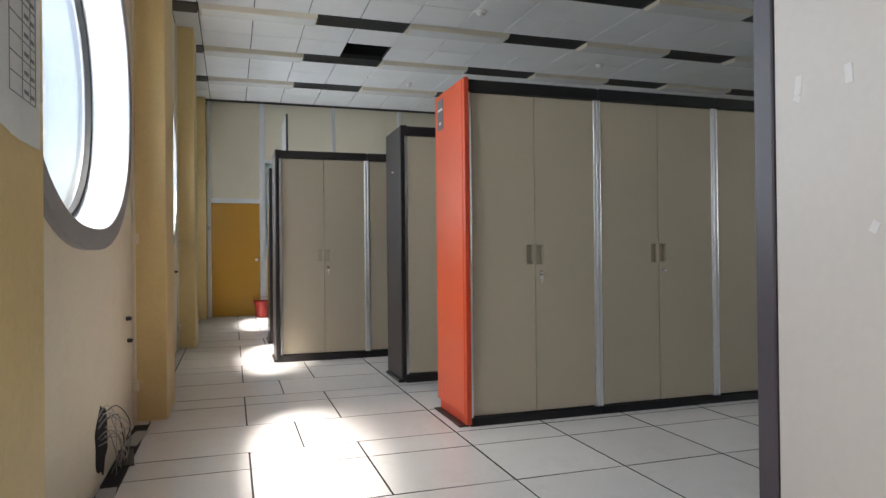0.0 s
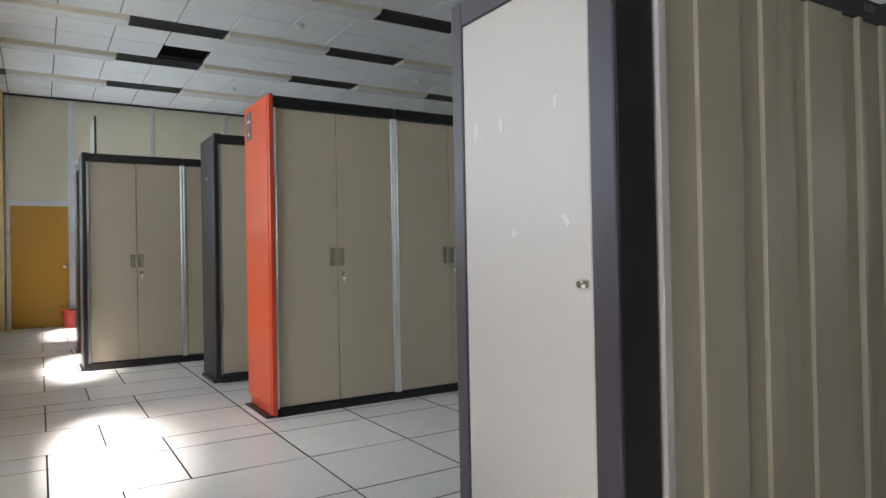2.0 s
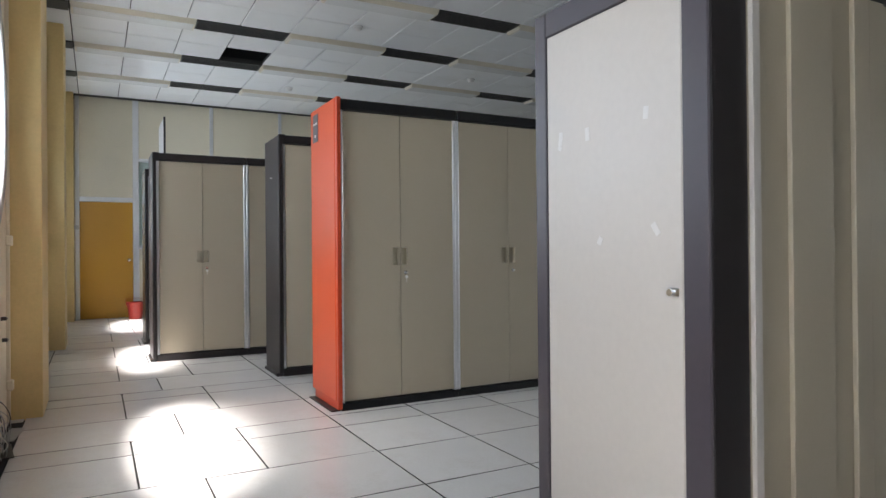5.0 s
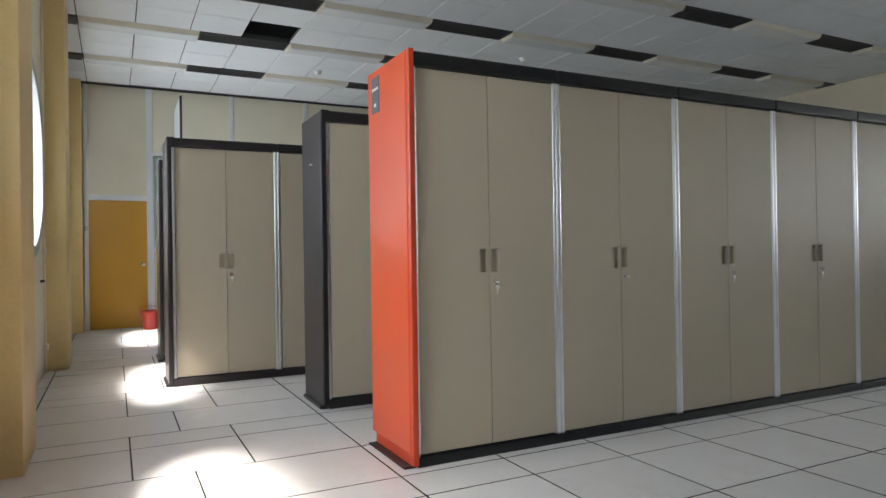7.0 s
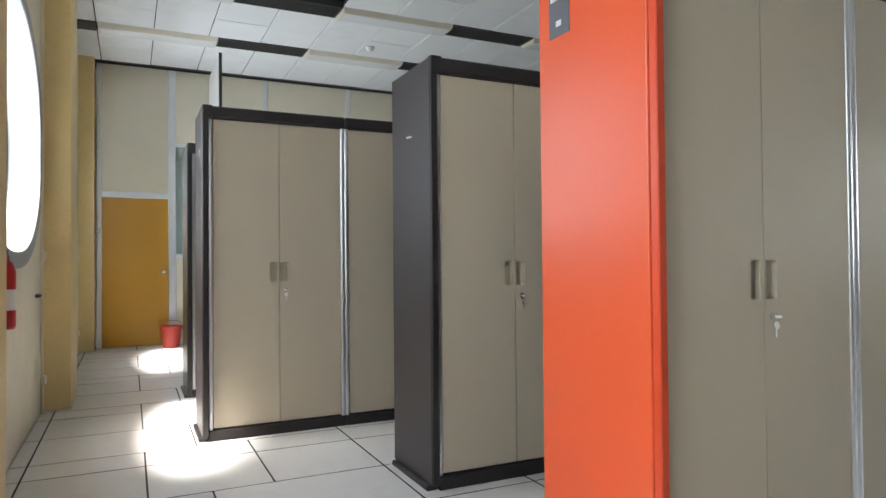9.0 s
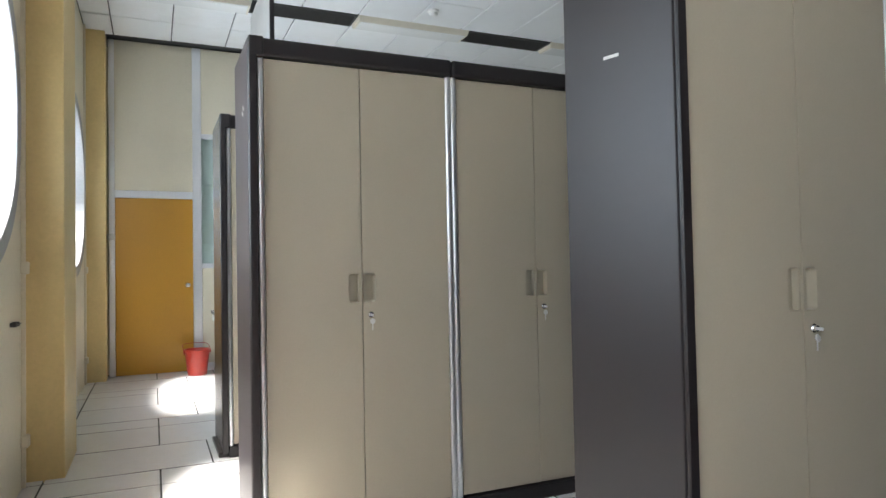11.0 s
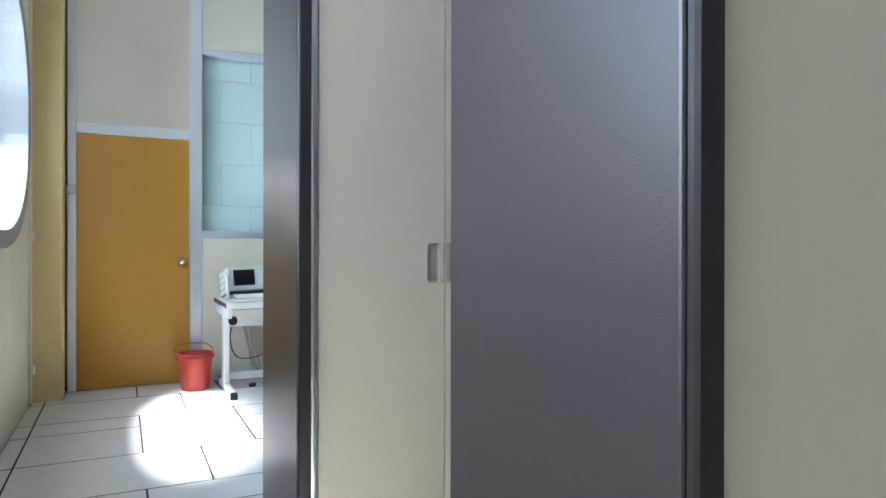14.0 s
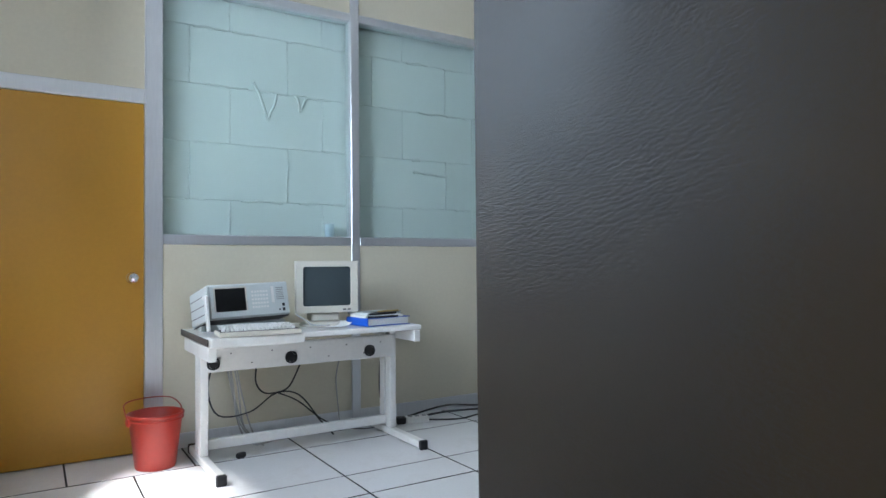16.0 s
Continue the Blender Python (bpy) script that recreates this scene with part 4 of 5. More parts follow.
def make_extinguisher(x, y, z, west):
    E = thing("fire_extinguisher", x, y, z, label="red fire extinguisher hung on the wall", category="extinguisher")
    part("cylinder", lathe(bmesh.new(), [(0.0, 0.0), (0.06, 0.0), (0.068, 0.02), (0.068, 0.36), (0.05, 0.42), (0.022, 0.44), (0.022, 0.47), (0.0, 0.47)], 24), M_FIRE, E, smooth=True)
    part("label", lathe(bmesh.new(), [(0.0686, 0.12), (0.0686, 0.25)], 24), M_PAPER, E)
    part("valve", box(B(-0.02, 0.02, -0.03, 0.03, 0.47, 0.50), -0.012, 0.012, -0.09, 0.03, 0.50, 0.525), M_BLACK, E)
    part("hose", sweep(bmesh.new(), [(0, 0.03, 0.485), (0, 0.12, 0.45), (0, 0.13, 0.25), (0, 0.09, 0.10)], 0.012, 8), M_CABLE, E, smooth=True)
    part("bracket", B(0.055 if not west else -0.12, 0.12 if not west else -0.055, -0.02, 0.02, 0.30, 0.33), M_FIRE, E)
    return E


make_extinguisher(10.75, 1.76, 0.85, False)
sg = thing("fire_sign", label="small red fire extinguisher sign on the wall", category="sign")
part("plate", B(10.392, 10.399, 1.58, 1.72, 1.42, 1.60, bev=0.002), M_FIRE, sg)
part("pictogram", B(10.389, 10.391, 1.62, 1.66, 1.46, 1.55, bev=0), M_PRINT, sg)
for ob in (bd, cd, ex, sc, pp, scars, sg):
    on_east_wall(ob)


def make_side_table():
    T = thing("side_table", 10.28, 0.75, 0, label="small dark metal table with a pale worn top", category="table")
    T.scale = (1.0, 1.06, 0.985)
    part("tabletop", B(-0.33, 0.33, -0.42, 0.42, 0.745, 0.762, bev=0.004), M_DARKEDGE, T)
    part("sheet", B(-0.30, 0.31, -0.46, 0.20, 0.7625, 0.775, bev=0.003), M_OFFWHITE, T, "pale board lying on the top")
    part("apron", B(-0.28, -0.26, -0.30, 0.30, 0.52, 0.744, bev=0.003), M_DARKEDGE, T)
    for y in (-0.25, 0.25):
        part("leg", B(-0.03, 0.03, y - 0.025, y + 0.025, 0.05, 0.744, bev=0.005), M_DARKEDGE, T)
        part("foot", B(-0.30, 0.28, y - 0.03, y + 0.03, 0.0, 0.049, bev=0.006), M_FASCIA, T)


make_side_table()


def make_spool(x, y, m, top):
    S = thing("cable_spool", x, y, 0, label="small cable spool standing on the floor", category="spool", group="cable spools")
    part("flange", lathe(bmesh.new(), [(0, 0), (0.11, 0), (0.11, 0.012), (0, 0.012)], 24), M_BLACK, S)
    part("winding", lathe(bmesh.new(), [(0.0, 0.0125), (0.095, 0.0125), (0.095, 0.118), (0.0, 0.118)], 24), m, S)
    part("flange", lathe(bmesh.new(), [(0, 0.1185), (0.11, 0.1185), (0.11, 0.13), (0, 0.13)], 24), m if top else M_BLACK, S)
    if top:
        part("coil", lathe(bmesh.new(), [(0.0, 0.1305), (0.05, 0.1305), (0.05, 0.21), (0.0, 0.21)], 20), M_CABLE_GREY, S)


make_spool(10.66, 0.17, mat("dull_pink_wire", (0.28, 0.13, 0.13), 0.6, bump=0.4, stretch=(1, 1, 30)), True)
make_spool(10.66, -0.11, M_CABLE, False)


# ---- north end: desk, test set, monitor, bucket ----
def make_desk():
    D = thing("desk", label="white steel desk with cantilever feet and grommet holes", category="desk")
    X0, X1, YF, YB, Z = 0.672, 1.940, 11.64, 12.32, 0.716
    part("tabletop", B(X0, X1, YF + 0.06, YB, Z - 0.03, Z, bev=0.006, seg=2), M_DESK, D)
    part("keyboard_shelf", B(X0 + 0.004, 1.17, YF - 0.03, YF + 0.10, Z - 0.044, Z + 0.006, bev=0.010, seg=2), M_DESK, D, "thick white front shelf")
    part("edge_band", B(X0 - 0.006, X0 - 0.001, YF - 0.02, YB, Z - 0.035, Z + 0.001, bev=0.002), M_DARKEDGE, D, "dark worn edge band")
    part("side_rail", B(X0 + 0.01, X0 + 0.05, YF + 0.03, YB - 0.02, Z - 0.12, Z - 0.045, bev=0.003), M_DESK, D)
    part("side_rail", B(X1 - 0.05, X1 - 0.01, YF + 0.06, YB - 0.02, Z - 0.10, Z - 0.031, bev=0.003), M_DESK, D)
    beam = part("beam", B(X0 + 0.06, X1 - 0.06, 11.94, 11.98, 0.503, 0.640, bev=0.004), M_DESK, D, "white cable beam")
    for x in (0.765, 1.203, 1.704):
        g = ring(bmesh.new(), lambda u, v, d: (u, d, v), x, 0.552, 0.026, 0.026, 0, 0.009, 11.932, 11.94, 24)
        part("grommet", g, M_BLACK, beam, "black grommet")
        # A near-black disc paints the hole's shade on the closed beam.
        part("hole", rod(bmesh.new(), (x, 11.936, 0.552), (x, 11.9395, 0.552), 0.0255, 20), M_VOID_SHADE, beam)
    for i in range(9):
        x = 0.86 + i * 0.115
        part("screw", rod(bmesh.new(), (x, 11.937, 0.60 - (i % 2) * 0.06), (x, 11.9395, 0.60 - (i % 2) * 0.06), 0.004, 8), M_FASCIA, beam)
    for x in (0.72, 1.87):
        part("leg", B(x - 0.022, x + 0.022, 11.945, 12.005, 0.052, 0.685, bev=0.004), M_DESK, D)
        part("leg", B(x - 0.018, x + 0.018, 12.04, 12.10, 0.052, 0.685, bev=0.004), M_DESK, D)
        f = part("foot", B(x - 0.024, x + 0.024, 11.58, 12.24, 0.008, 0.051, bev=0.006), M_DESK, D)
        part("rubber_foot", B(x - 0.026, x + 0.026, 11.555, 11.582, 0.0, 0.055, bev=0.006), M_BLACK, f)
        part("rubber_foot", B(x - 0.026, x + 0.026, 12.242, 12.268, 0.0, 0.055, bev=0.006), M_BLACK, f)
    part("stretcher", B(0.745, 1.845, 12.00, 12.035, 0.07, 0.125, bev=0.004), M_DESK, D)


make_desk()
DZ = 0.717


def make_test_set():
    P = thing("portable_test_set", 0, 0, 0, label="pale grey portable test set with black screen on desk", category="instrument")
    tilt = pose(0.725, 11.85, DZ + 0.076, -12, -1.5, 5) @ Matrix.Diagonal((0.87, 1.0, 0.90, 1.0))
    def put(name, bm, m, parent, label=""):
        bmesh.ops.transform(bm, matrix=tilt, verts=bm.verts)
        return part(name, bm, m, parent, label)
    c = put("case", B(0.0, 0.53, 0.0, 0.33, 0.0, 0.215, bev=0.012, seg=2), M_GREYPC, P)
    put("underside", B(0.01, 0.52, 0.004, 0.32, -0.005, -0.0005, bev=0.001), M_FASCIA, P, "dark underside")
    f = put("front_panel", B(0.012, 0.518, -0.008, -0.0005, 0.010, 0.205, bev=0.004), M_GREYPC, P, "pale instrument front")
    put("screen", B(0.045, 0.235, -0.012, -0.0085, 0.045, 0.185, bev=0.002), M_SCREEN2, f, "small black screen")
    put("bezel", box(box(B(0.036, 0.244, -0.011, -0.0085, 0.186, 0.194), 0.036, 0.044, -0.011, -0.0085, 0.045, 0.185), 0.236, 0.244, -0.011, -0.0085, 0.045, 0.185), M_BEIGE, f)
    k = bmesh.new()
    for r in range(5):
        for q in range(6):
            box(k, 0.275 + q * 0.019, 0.288 + q * 0.019, -0.0105, -0.0085, 0.055 + r * 0.024, 0.067 + r * 0.024, bev=0)
    put("keys", k, M_WHITE, f, "rows of pale keys")
    put("slot", B(0.405, 0.425, -0.012, -0.0085, 0.08, 0.185, bev=0.002), M_WHITE, f)
    put("ports", box(box(B(0.475, 0.492, -0.012, -0.0085, 0.055, 0.075), 0.475, 0.492, -0.012, -0.0085, 0.025, 0.045), 0.45, 0.462, -0.012, -0.0085, 0.03, 0.04), M_BLACK, f)
    v = bmesh.new()
    for r in range(7):
        box(v, 0.44, 0.49, -0.010, -0.0085, 0.10 + r * 0.012, 0.104 + r * 0.012, bev=0)
    put("vents", v, M_INK, f)
    put("handle", box(B(-0.028, -0.006, -0.034, -0.010, -0.068, 0.15, bev=0.005), -0.026, -0.001, -0.030, 0.03, 0.128, 0.150, bev=0.005), M_WHITE, P, "pale side handle")
    ribs = bmesh.new()
    for z in (0.045, 0.10, 0.155):
        box(ribs, -0.0015, -0.0003, 0.03, 0.31, z, z + 0.006, bev=0)
    put("side_grooves", ribs, M_INK, c)
    b = bmesh.new()
    box(b, 0.72, 1.20, 12.03, 12.15, DZ, DZ + 0.05, bev=0.004)
    part("stand", b, M_GREYPC, P)


make_test_set()


def make_keyboard():
    K = thing("keyboard", 0.722, 11.612, DZ + 0.008, -3, label="pale beige keyboard lying on the desk front", category="keyboard")
    part("case", B(0.0, 0.42, 0.0, 0.165, 0.0, 0.024, bev=0.005), M_BEIGE, K)
    # A dark sheet under the keys paints in the shade between them.
    part("key_gap_shade", B(0.008, 0.412, 0.012, 0.142, 0.0242, 0.0256, bev=0), M_DARKEDGE, K, "dark sheet that paints the shade between the keys")
    key = None
    for r in range(5):
        for q in range(17):
            if key is None:
                key = part("key", B(-0.0088, 0.0088, -0.0095, 0.0095, 0, 0.011, bev=0.002), M_WHITE, K)
                s = key
            else:
                s = key.copy()
                scene.collection.objects.link(s)
            s.location = (0.022 + q * 0.0225 + (r % 2) * 0.005, 0.027 + r * 0.0245, 0.0258 + r * 0.004)


make_keyboard()


def make_monitor():
    Mo = thing("crt_monitor", 1.437, 12.02, DZ, -8, label="old beige tube monitor with dark screen on a swivel foot", category="monitor")
    Mo.scale = (0.94, 0.94, 0.98)
    bz = bmesh.new()
    f = lambda u, v, d: (u, -0.10 + d, v)
    plate(bz, f, -0.20, 0.20, 0.085, 0.40, rounded(-0.155, 0.155, 0.125, 0.365, 0.015), 0.045)
    part("bezel", bz, M_BEIGE, Mo)
    sc_ = bmesh.new()
    n, m_ = 10, 8
    g = [[sc_.verts.new((-0.158 + 0.316 * i / n, -0.086 - 0.010 * (1 - (2 * i / n - 1) ** 2) * (1 - (2 * j / m_ - 1) ** 2), 0.122 + 0.246 * j / m_)) for i in range(n + 1)] for j in range(m_ + 1)]
    for j in range(m_):
        for i in range(n):
            sc_.faces.new((g[j][i], g[j][i + 1], g[j + 1][i + 1], g[j + 1][i]))
    part("screen", sc_, M_SCREEN, Mo, "dark grey tube screen", smooth=True)
    h = bmesh.new()
    A = [h.verts.new(p) for p in ((-0.195, -0.054, 0.09), (0.195, -0.054, 0.09), (0.195, -0.054, 0.395), (-0.195, -0.054, 0.395))]
    C = [h.verts.new(p) for p in ((-0.12, 0.20, 0.12), (0.12, 0.20, 0.12), (0.12, 0.20, 0.33), (-0.12, 0.20, 0.33))]
    h.faces.new(A), h.faces.new(C)
    for k in range(4):
        h.faces.new((A[k], A[(k + 1) % 4], C[(k + 1) % 4], C[k]))
    part("housing", h, M_BEIGE, Mo)
    part("neck", B(-0.09, 0.09, -0.06, 0.10, 0.03, 0.084, bev=0.01), M_BEIGE, Mo)
    part("base", lathe(bmesh.new(), [(0, 0), (0.15, 0), (0.155, 0.012), (0.13, 0.026), (0, 0.029)], 32, (0, 0.02, 0)), M_BEIGE, Mo, smooth=False)
    part("buttons", box(B(0.10, 0.12, -0.103, -0.10, 0.098, 0.106), 0.13, 0.15, -0.103, -0.10, 0.098, 0.106), M_DARKEDGE, Mo)


make_monitor()
bk = thing("binder", 1.585, 11.85, DZ + 0.001, 8, label="thick blue ring binder lying on the desk", category="binder")
part("cover", box(box(B(0.0, 0.31, -0.11, 0.13, 0.0, 0.004), 0.0, 0.31, -0.11, 0.13, 0.045, 0.049), 0.0, 0.004, -0.11, 0.13, 0.004, 0.045), M_BINDER, bk)
part("pages", B(0.006, 0.30, -0.104, 0.124, 0.005, 0.044, bev=0.001), M_PAPER, bk)
for i, (x, y, z, rz, col) in enumerate(((1.585, 11.83, 0.0502, 4, M_PAPER), (1.60, 11.86, 0.064, 12, M_GREYPC))):
    b = thing("manual", x, y, DZ + z, rz, label="spiral-bound manual lying on the blue binder", category="manual", group="manuals")
    part("pages", B(0, 0.26, -0.08, 0.12, 0, 0.013, bev=0.001), col, b)
    s = bmesh.new()
    for q in range(14):
        rod(s, (0.02 + q * 0.015, -0.084, 0.006), (0.02 + q * 0.015, -0.078, 0.006), 0.007, 8)
    part("spiral", s, M_CABLE, b)
cr = thing("circuit_board", 1.74, 11.82, DZ + 0.0775, 14, label="dark circuit board on top of the manuals", category="board")
part("board", B(-0.06, 0.12, -0.03, 0.05, 0, 0.003, bev=0), M_FASCIA, cr)
bm = bmesh.new()
for q in range(9):
    box(bm, -0.05 + q * 0.018, -0.04 + q * 0.018, -0.025, -0.005, 0.003, 0.012, bev=0)
part("chips", bm, mat("brass_contacts", (0.55, 0.42, 0.18), 0.35, 0.8), cr)
pa = thing("loose_paper", 1.36, 11.78, DZ, 20, label="loose curled sheets of paper on the desk", category="paper")
bm = bmesh.new()
g = [[bm.verts.new((0.20 * i / 6, 0.12 * j / 3, 0.003 + 0.02 * max(0, i / 6 - 0.5) ** 2 * 4 + 0.004 * math.sin(i + j))) for i in range(7)] for j in range(4)]
for j in range(3):
    for i in range(6):
        bm.faces.new((g[j][i], g[j][i + 1], g[j + 1][i + 1], g[j + 1][i]))
ext = bmesh.ops.extrude_face_region(bm, geom=bm.faces[:])
bmesh.ops.translate(bm, vec=(0, 0, 0.001), verts=[v for v in ext["geom"] if isinstance(v, bmesh.types.BMVert)])
part("sheet", bm, M_PAPER, pa)

bu = thing("bucket", 0.498, 12.10, 0, 15, label="red plastic bucket with thin wire handle on the floor", category="bucket")
part("pail", lathe(bmesh.new(), [(0.0, 0.006), (0.096, 0.006), (0.100, 0.0), (0.104, 0.008), (0.136, 0.278), (0.146, 0.280), (0.147, 0.292), (0.138, 0.295), (0.132, 0.288), (0.100, 0.014), (0.0, 0.012)], 40), M_RED, bu, smooth=True)
part("rim", lathe(bmesh.new(), [(0.139, 0.262), (0.1425, 0.262), (0.1425, 0.268), (0.139, 0.268)], 40), M_RED, bu)
part("handle", sweep(bmesh.new(), [(0.145, 0.0, 0.27), (0.150, 0.03, 0.31), (0.12, 0.10, 0.345), (0.0, 0.135, 0.352), (-0.12, 0.10, 0.345), (-0.150, 0.03, 0.31), (-0.145, 0.0, 0.27)], 0.0035, 6), M_RED, bu, "thin red wire handle", smooth=True)
for s in (-1, 1):
    part("lug", B(s * 0.146 - 0.008, s * 0.146 + 0.008, -0.015, 0.015, 0.24, 0.28, bev=0.004), M_RED, bu)

for i, (pts, r, m) in enumerate((
        ([(0.80, 12.02, 0.60), (0.76, 12.05, 0.40), (0.82, 12.06, 0.24), (1.0, 12.06, 0.24), (1.15, 12.06, 0.33), (1.30, 12.08, 0.30), (1.45, 12.12, 0.12), (1.55, 12.15, 0.012)], 0.005, M_CABLE),
        ([(1.04, 12.03, 0.58), (1.03, 12.06, 0.42), (1.08, 12.08, 0.34), (1.16, 12.08, 0.33), (1.24, 12.08, 0.36), (1.30, 12.05, 0.50), (1.34, 12.03, 0.60)], 0.005, M_CABLE),
        ([(1.93, 12.20, 0.60), (1.92, 12.24, 0.35), (1.94, 12.25, 0.15), (2.02, 12.20, 0.02), (2.12, 12.18, 0.012)], 0.005, M_CABLE),
        ([(0.86, 12.02, 0.60), (0.90, 12.05, 0.40), (0.93, 12.1, 0.22), (1.0, 12.16, 0.06), (1.1, 12.2, 0.012)], 0.005, M_CABLE_GREY),
        ([(0.88, 12.02, 0.60), (0.93, 12.06, 0.38), (0.97, 12.12, 0.18), (1.06, 12.2, 0.012), (1.2, 12.24, 0.012)], 0.005, M_CABLE_GREY),
        ([(0.84, 12.02, 0.60), (0.90, 12.07, 0.36), (0.96, 12.12, 0.16), (1.08, 12.18, 0.012)], 0.005, M_CABLE_GREY),
        ([(0.87, 12.03, 0.58), (0.91, 12.08, 0.35), (0.99, 12.14, 0.13), (1.13, 12.22, 0.012)], 0.0045, M_CABLE_GREY),
        ([(0.90, 12.03, 0.58), (0.95, 12.05, 0.34), (1.02, 12.10, 0.12), (1.10, 12.14, 0.012)], 0.0045, M_CABLE_GREY),
        ([(1.16, 12.08, 0.33), (1.30, 12.1, 0.26), (1.5, 12.14, 0.10), (1.75, 12.18, 0.012), (2.0, 12.2, 0.012)], 0.0045, M_CABLE),
        ([(1.12, 12.23, 0.012), (1.3, 12.26, 0.02), (1.55, 12.22, 0.012), (1.8, 12.27, 0.02), (2.0, 12.24, 0.012)], 0.006, M_CABLE_GREY),
        ([(1.56, 12.02, 0.58), (1.55, 12.1, 0.40), (1.58, 12.16, 0.24), (1.62, 12.2, 0.012)], 0.004, M_CABLE_GREY),
        ([(1.22, 11.90, 0.80), (1.25, 11.82, 0.77), (1.28, 11.78, 0.745), (1.36, 11.74, 0.742)], 0.005, M_CABLE_GREY),
        ([(2.20, 12.25, 0.012), (2.40, 12.22, 0.03), (2.6, 12.27, 0.012), (2.9, 12.2, 0.012), (3.3, 12.25, 0.012)], 0.008, M_CABLE),
        ([(2.25, 12.15, 0.012), (2.45, 12.05, 0.012), (2.7, 12.1, 0.012), (3.0, 12.0, 0.012)], 0.006, M_CABLE),
        ([(2.15, 12.3, 0.012), (2.5, 12.32, 0.05), (2.8, 12.3, 0.02), (3.2, 12.33, 0.012)], 0.007, M_CABLE))):
    tagged(part("cable", sweep(bmesh.new(), pts, r, 6), m, smooth=True), label="black cable hanging and trailing by the desk" if m is M_CABLE else "grey cable hanging below the desk", category="cable", group="desk cables")
ps = thing("power_strip", 2.05, 12.19, 0, -12, label="white socket block with black plug on the floor", category="socket")
part("block", B(0.04, 0.20, -0.03, 0.03, 0, 0.045, bev=0.005), M_WHITE, ps)
part("plug", B(-0.03, 0.038, -0.025, 0.025, 0, 0.05, bev=0.01), M_BLACK, ps)
for q in range(3):
    part("outlet", rod(bmesh.new(), (0.07 + q * 0.05, 0, 0.0445), (0.07 + q * 0.05, 0, 0.0465), 0.017, 16), M_INK, ps)
pg = thing("plug", 0.93, 12.0, 0, 30, label="black mains plug lying under the desk", category="plug")
part("body", B(-0.03, 0.03, -0.018, 0.018, 0, 0.03, bev=0.008), M_BLACK, pg)
part("pins", box(B(0.03, 0.05, -0.012, -0.007, 0.012, 0.017), 0.03, 0.05, 0.007, 0.012, 0.012, 0.017), M_CHROME, pg)
cu = thing("plastic_cup", 1.66, NORTH + 0.075, 1.276, label="pale plastic cup behind the partition glass", category="cup")
part("cup", lathe(bmesh.new(), [(0.0, 0), (0.026, 0), (0.034, 0.09), (0.032, 0.09), (0.024, 0.004), (0, 0.004)], 24), mat("pale_blue_plastic", (0.62, 0.74, 0.80), 0.4, bump=0), cu, smooth=True)

# ---- west wall details ----
nt = thing("wall_notice", label="printed paper notice taped to the ochre pillar", category="notice")
bm = bmesh.new()
g = [[bm.verts.new((-0.4285 + 0.004 * math.sin(i * 1.3) + 0.006 * (i / 6) ** 3, 1.40 + 0.31 * i / 6, 1.36 - 0.02 * i / 6 + 0.46 * j / 4)) for i in range(7)] for j in range(5)]
for j in range(4):
    for i in range(6):
        bm.faces.new((g[j][i], g[j][i + 1], g[j + 1][i + 1], g[j + 1][i]))
ext = bmesh.ops.extrude_face_region(bm, geom=bm.faces[:])
bmesh.ops.translate(bm, vec=(0.0012, 0, 0), verts=[v for v in ext["geom"] if isinstance(v, bmesh.types.BMVert)])
part("sheet", bm, M_PAPER, nt)
bm = bmesh.new()
for r in range(9):
    z = 1.43 + r * 0.04
    box(bm, -0.4195, -0.4185, 1.50, 1.68, z, z + 0.002, bev=0)
    box(bm, -0.4195, -0.4185, 1.645, 1.67, z + 0.012, z + 0.02, bev=0)
    box(bm, -0.4195, -0.4185, 1.60, 1.63, z + 0.014, z + 0.022, bev=0)
for y in (1.50, 1.585, 1.64, 1.68):
    box(bm, -0.4195, -0.4185, y, y + 0.002, 1.43, 1.76, bev=0)
part("print", bm, M_INK, nt, "illegible table of grey print")


def wall_conduit(y):
    C = thing("wall_conduit", 0, y, 0, label="slim cream conduit with a switch box on the wall", category="conduit", group="wall conduits")
    part("conduit", B(WEST, WEST + 0.022, -0.012, 0.012, 0.0, CEIL - 0.003, bev=0.004), M_WALL, C)
    part("box", B(WEST, WEST + 0.038, -0.03, 0.03, 1.18, 1.25, bev=0.006), M_WALL, C)
    part("box", B(WEST, WEST + 0.04, -0.032, 0.032, 0.22, 0.29, bev=0.008), M_WALL, C)
    return C


c = wall_conduit(4.72)
for y in (8.36, 12.0):
    copy_thing(c, pose(0, y, 0))
for y, z in ((4.45, 0.72), (4.5, 0.58), (8.05, 0.92), (8.12, 0.92)):
    tagged(part("wall_bracket", box(B(WEST, WEST + 0.03, y - 0.012, y + 0.012, z - 0.012, z + 0.012), WEST + 0.03, WEST + 0.035, y - 0.03, y + 0.03, z - 0.004, z + 0.004), M_DARKEDGE), label="small dark bracket stub on the cream wall", category="bracket", group="wall stubs")
make_extinguisher(WEST + 0.055, 6.38, 0.83, True).scale = (0.75, 0.75, 0.8)

ho = thing("wall_opening", label="broken dark duct opening with torn wires at the floor", category="duct")
rr = random.Random(5)
bm = bmesh.new()
n = 16
base = [(3.62 + (0.16 + rr.uniform(-0.03, 0.03)) * math.cos(2 * math.pi * k / n), 0.19 + (0.17 + rr.uniform(-0.03, 0.04)) * math.sin(2 * math.pi * k / n)) for k in range(n)]
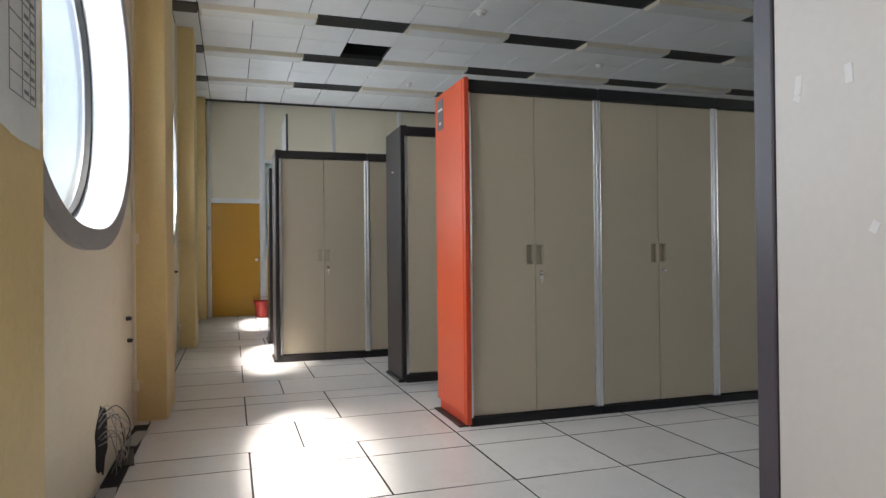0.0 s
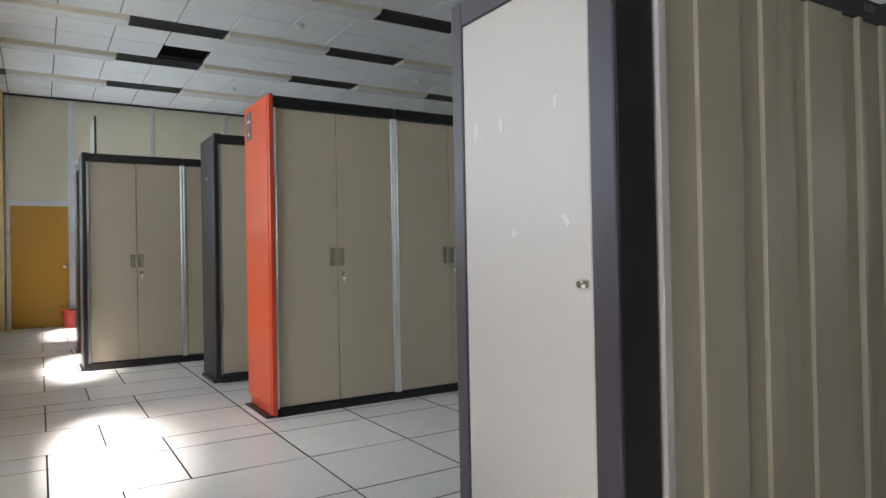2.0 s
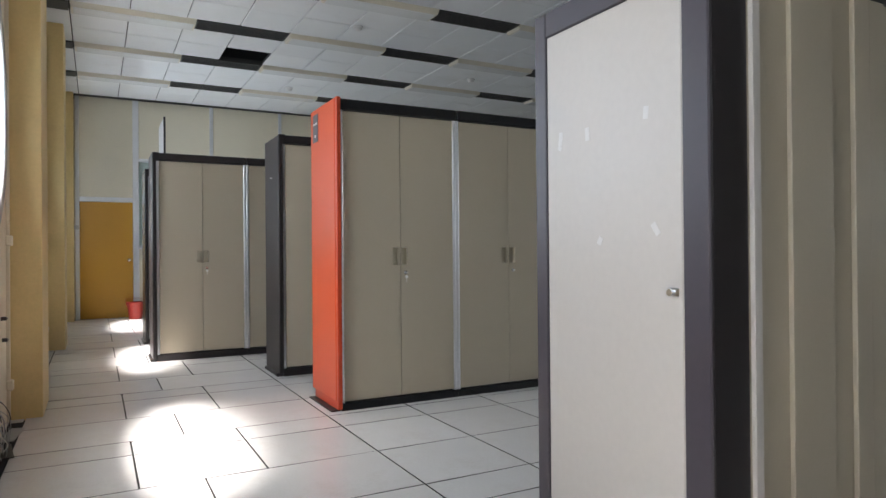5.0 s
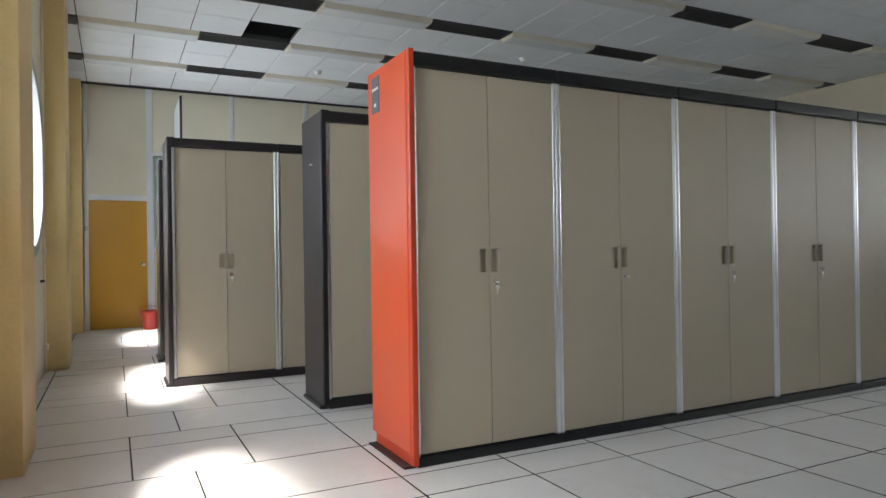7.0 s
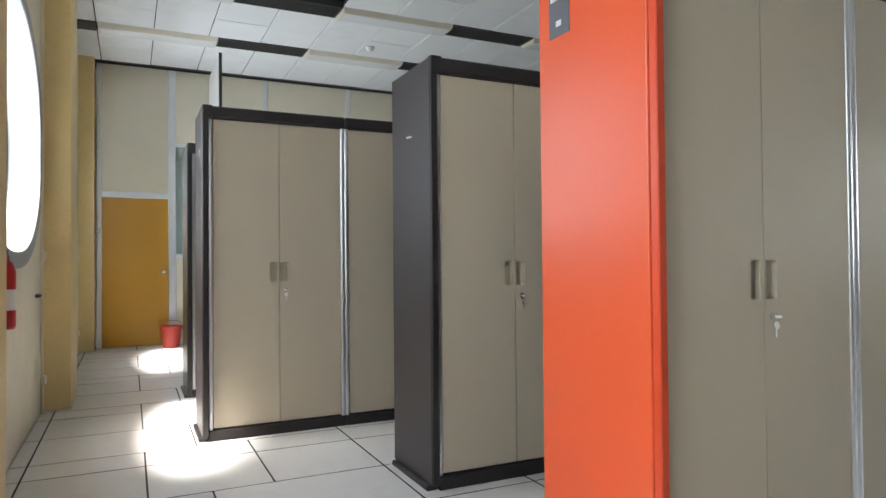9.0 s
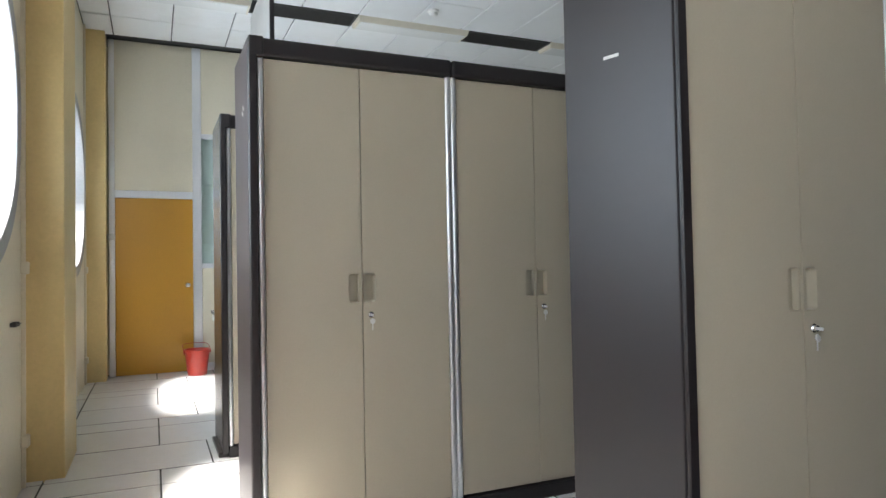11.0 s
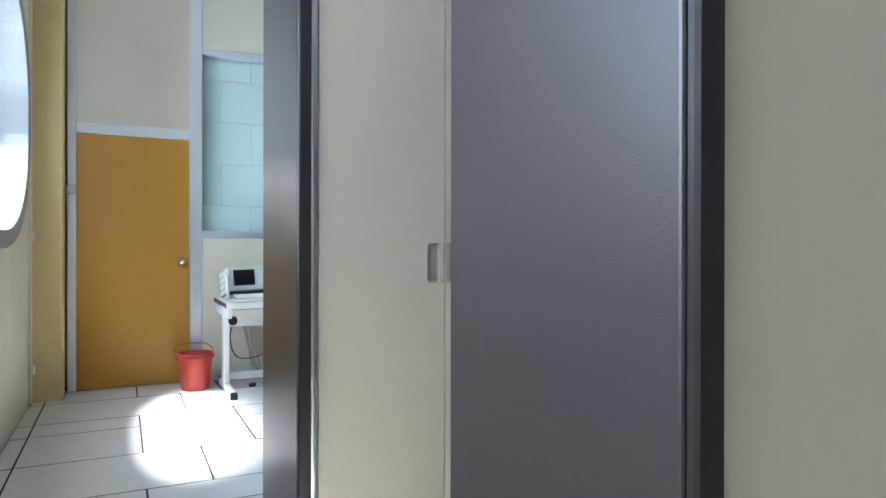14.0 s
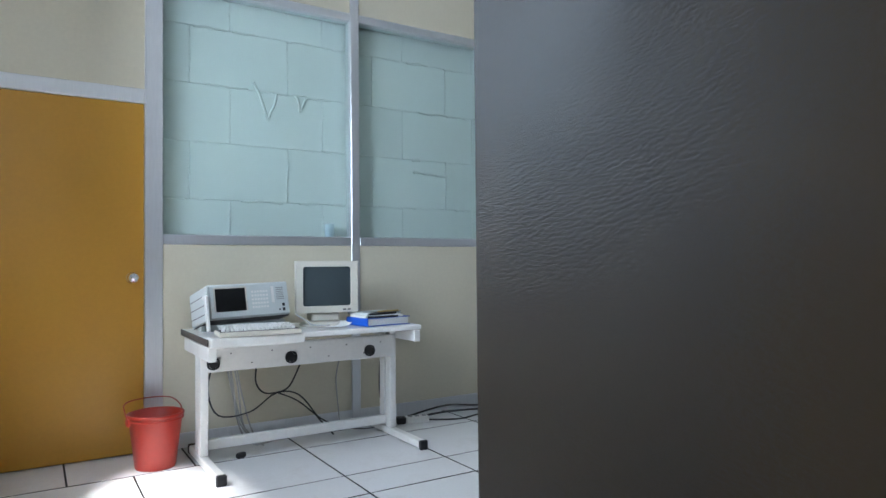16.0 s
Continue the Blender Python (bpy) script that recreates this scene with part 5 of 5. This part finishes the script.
lo, hi = [bm.verts.new((WEST - 0.002, a, b)) for a, b in base], [bm.verts.new((WEST + 0.004, 3.62 + (a - 3.62) * 0.94, 0.19 + (b - 0.19) * 0.94)) for a, b in base]
bm.faces.new(hi)
for k in range(n):
    bm.faces.new((lo[k], lo[(k + 1) % n], hi[(k + 1) % n], hi[k]))
# The opening's inner shade is a solid near-black patch on the wall face.
part("cavity_shade", bm, M_VOID_SHADE, ho)
for i in range(14):
    y, z = 3.62 + rr.uniform(-0.1, 0.14), 0.2 + rr.uniform(-0.06, 0.14)
    pts = [(WEST + 0.003, y, z), (WEST + rr.uniform(0.03, 0.07), y + rr.uniform(0, 0.08), z + rr.uniform(-0.03, 0.05)), (WEST + rr.uniform(0.05, 0.12), y + rr.uniform(0.05, 0.22), z - rr.uniform(0.02, 0.12)), (WEST + rr.uniform(0.02, 0.1), y + rr.uniform(0.1, 0.4), 0.012 + rr.uniform(0, 0.03))]
    part("wire", sweep(bmesh.new(), pts, rr.uniform(0.0015, 0.0035), 5, 4), rr.choice((M_CABLE_GREY, M_PLASTER, M_CABLE)), ho, smooth=True)
# No channel is cut: a near-black strip carries its shade as colour.
tagged(part("floor_duct_shade", B(WEST + 0.012, WEST + 0.095, 2.3, 4.7, -0.010, 0.004, bev=0.002), M_VOID_SHADE), label="near-black strip for the shade of a floor channel beside the wall", category="duct")
for y, rz in ((3.95, 8), (4.35, -6), (3.30, 3)):
    t = thing("duct_cover", WEST + 0.06, y, 0.006, rz, label="loose worn cover strip over the floor channel", category="cover", group="duct covers")
    part("strip", B(-0.035, 0.045, -0.16, 0.16, 0, 0.006, bev=0.001), M_CABLE_GREY if rz < 5 else M_FASCIA, t)

# ---- floor tiles ----
tile_mesh = {}
tilts = random.Random(8)
rest = bmesh.new()


def dark_edges(bm):
    """The black plastic edging round a raised-floor tile."""
    bm.normal_update()
    for f in bm.faces:
        if abs(f.normal.z) < 0.5:
            f.material_index = 1


def floor_tile(x0, x1, y0, y1):
    gx, gy = (0.0050, 0.0042) if y0 > 1.7 else (0.0042, 0.0050)
    if x0 < 4.9 and y0 > -1.9:
        key = (round(x1 - x0, 3), round(y1 - y0, 3))
        if key not in tile_mesh:
            bm = B(-(x1 - x0) / 2 + gx, (x1 - x0) / 2 - gx, -(y1 - y0) / 2 + gy, (y1 - y0) / 2 - gy, -0.011, 0.0, bev=0)
            dark_edges(bm)
            o = part("tile", bm, M_TILE, floor)
            o.data.materials.append(M_JOINT)
            tile_mesh[key] = o.data
        else:
            o = new("tile", tile_mesh[key])
            o.parent = floor
        o.location = ((x0 + x1) / 2, (y0 + y1) / 2, 0)
        o.rotation_euler = (tilts.gauss(0, 0.0011), tilts.gauss(0, 0.0011), 0)
    else:
        tx, ty = tilts.gauss(0, 0.0007), tilts.gauss(0, 0.0007)
        vs = [rest.verts.new(p) for p in ((x0 + gx, y0 + gy, 0), (x1 - gx, y0 + gy, tx), (x1 - gx, y1 - gy, tx + ty), (x0 + gx, y1 - gy, ty))]
        lo = [rest.verts.new((v.co.x, v.co.y, -0.011)) for v in vs]
        rest.faces.new(vs)
        for a in range(4):
            rest.faces.new((vs[a], vs[(a + 1) % 4], lo[(a + 1) % 4], lo[a]))


TX, TW, TY, TP = 0.075, 0.609, 5.06, 1.505
cols = [TX + TW * k for k in range(-1, 18)]
south_rows = [(0.40 + 0.597 * (q - 16), 0.40 + 0.597 * (q - 15), False) for q in range(18)] + [(1.594, TY - 2 * TP, False)]
north_rows = []
for k in range(-2, 6):
    y = TY + TP * k
    north_rows += [(y, y + 0.30, False), (y + 0.30, y + 0.905, True), (y + 0.905, y + TP, False)]
for a, b, wide in south_rows + north_rows:
    if a < NORTH:
        a, b = max(a, SOUTH), min(b, NORTH + 0.1)
        if b - a < 0.03:
            continue
        floor_tile(WEST - 0.0, cols[0], a, b)
        start = 0
        if wide:
            floor_tile(cols[0], cols[1] + 0.3, a, b)
            floor_tile(cols[1] + 0.3, cols[3], a, b)
            start = 3
        for c0, c1 in zip(cols[start:], cols[start + 1:]):
            if c0 < EAST:
                floor_tile(c0, min(c1, EAST), a, b)
dark_edges(rest)
field = part("tile_field", rest, M_TILE, floor)
field.data.materials.append(M_JOINT)
tagged(field, kind="stuff", label="white vinyl tiles in the far part of the room")
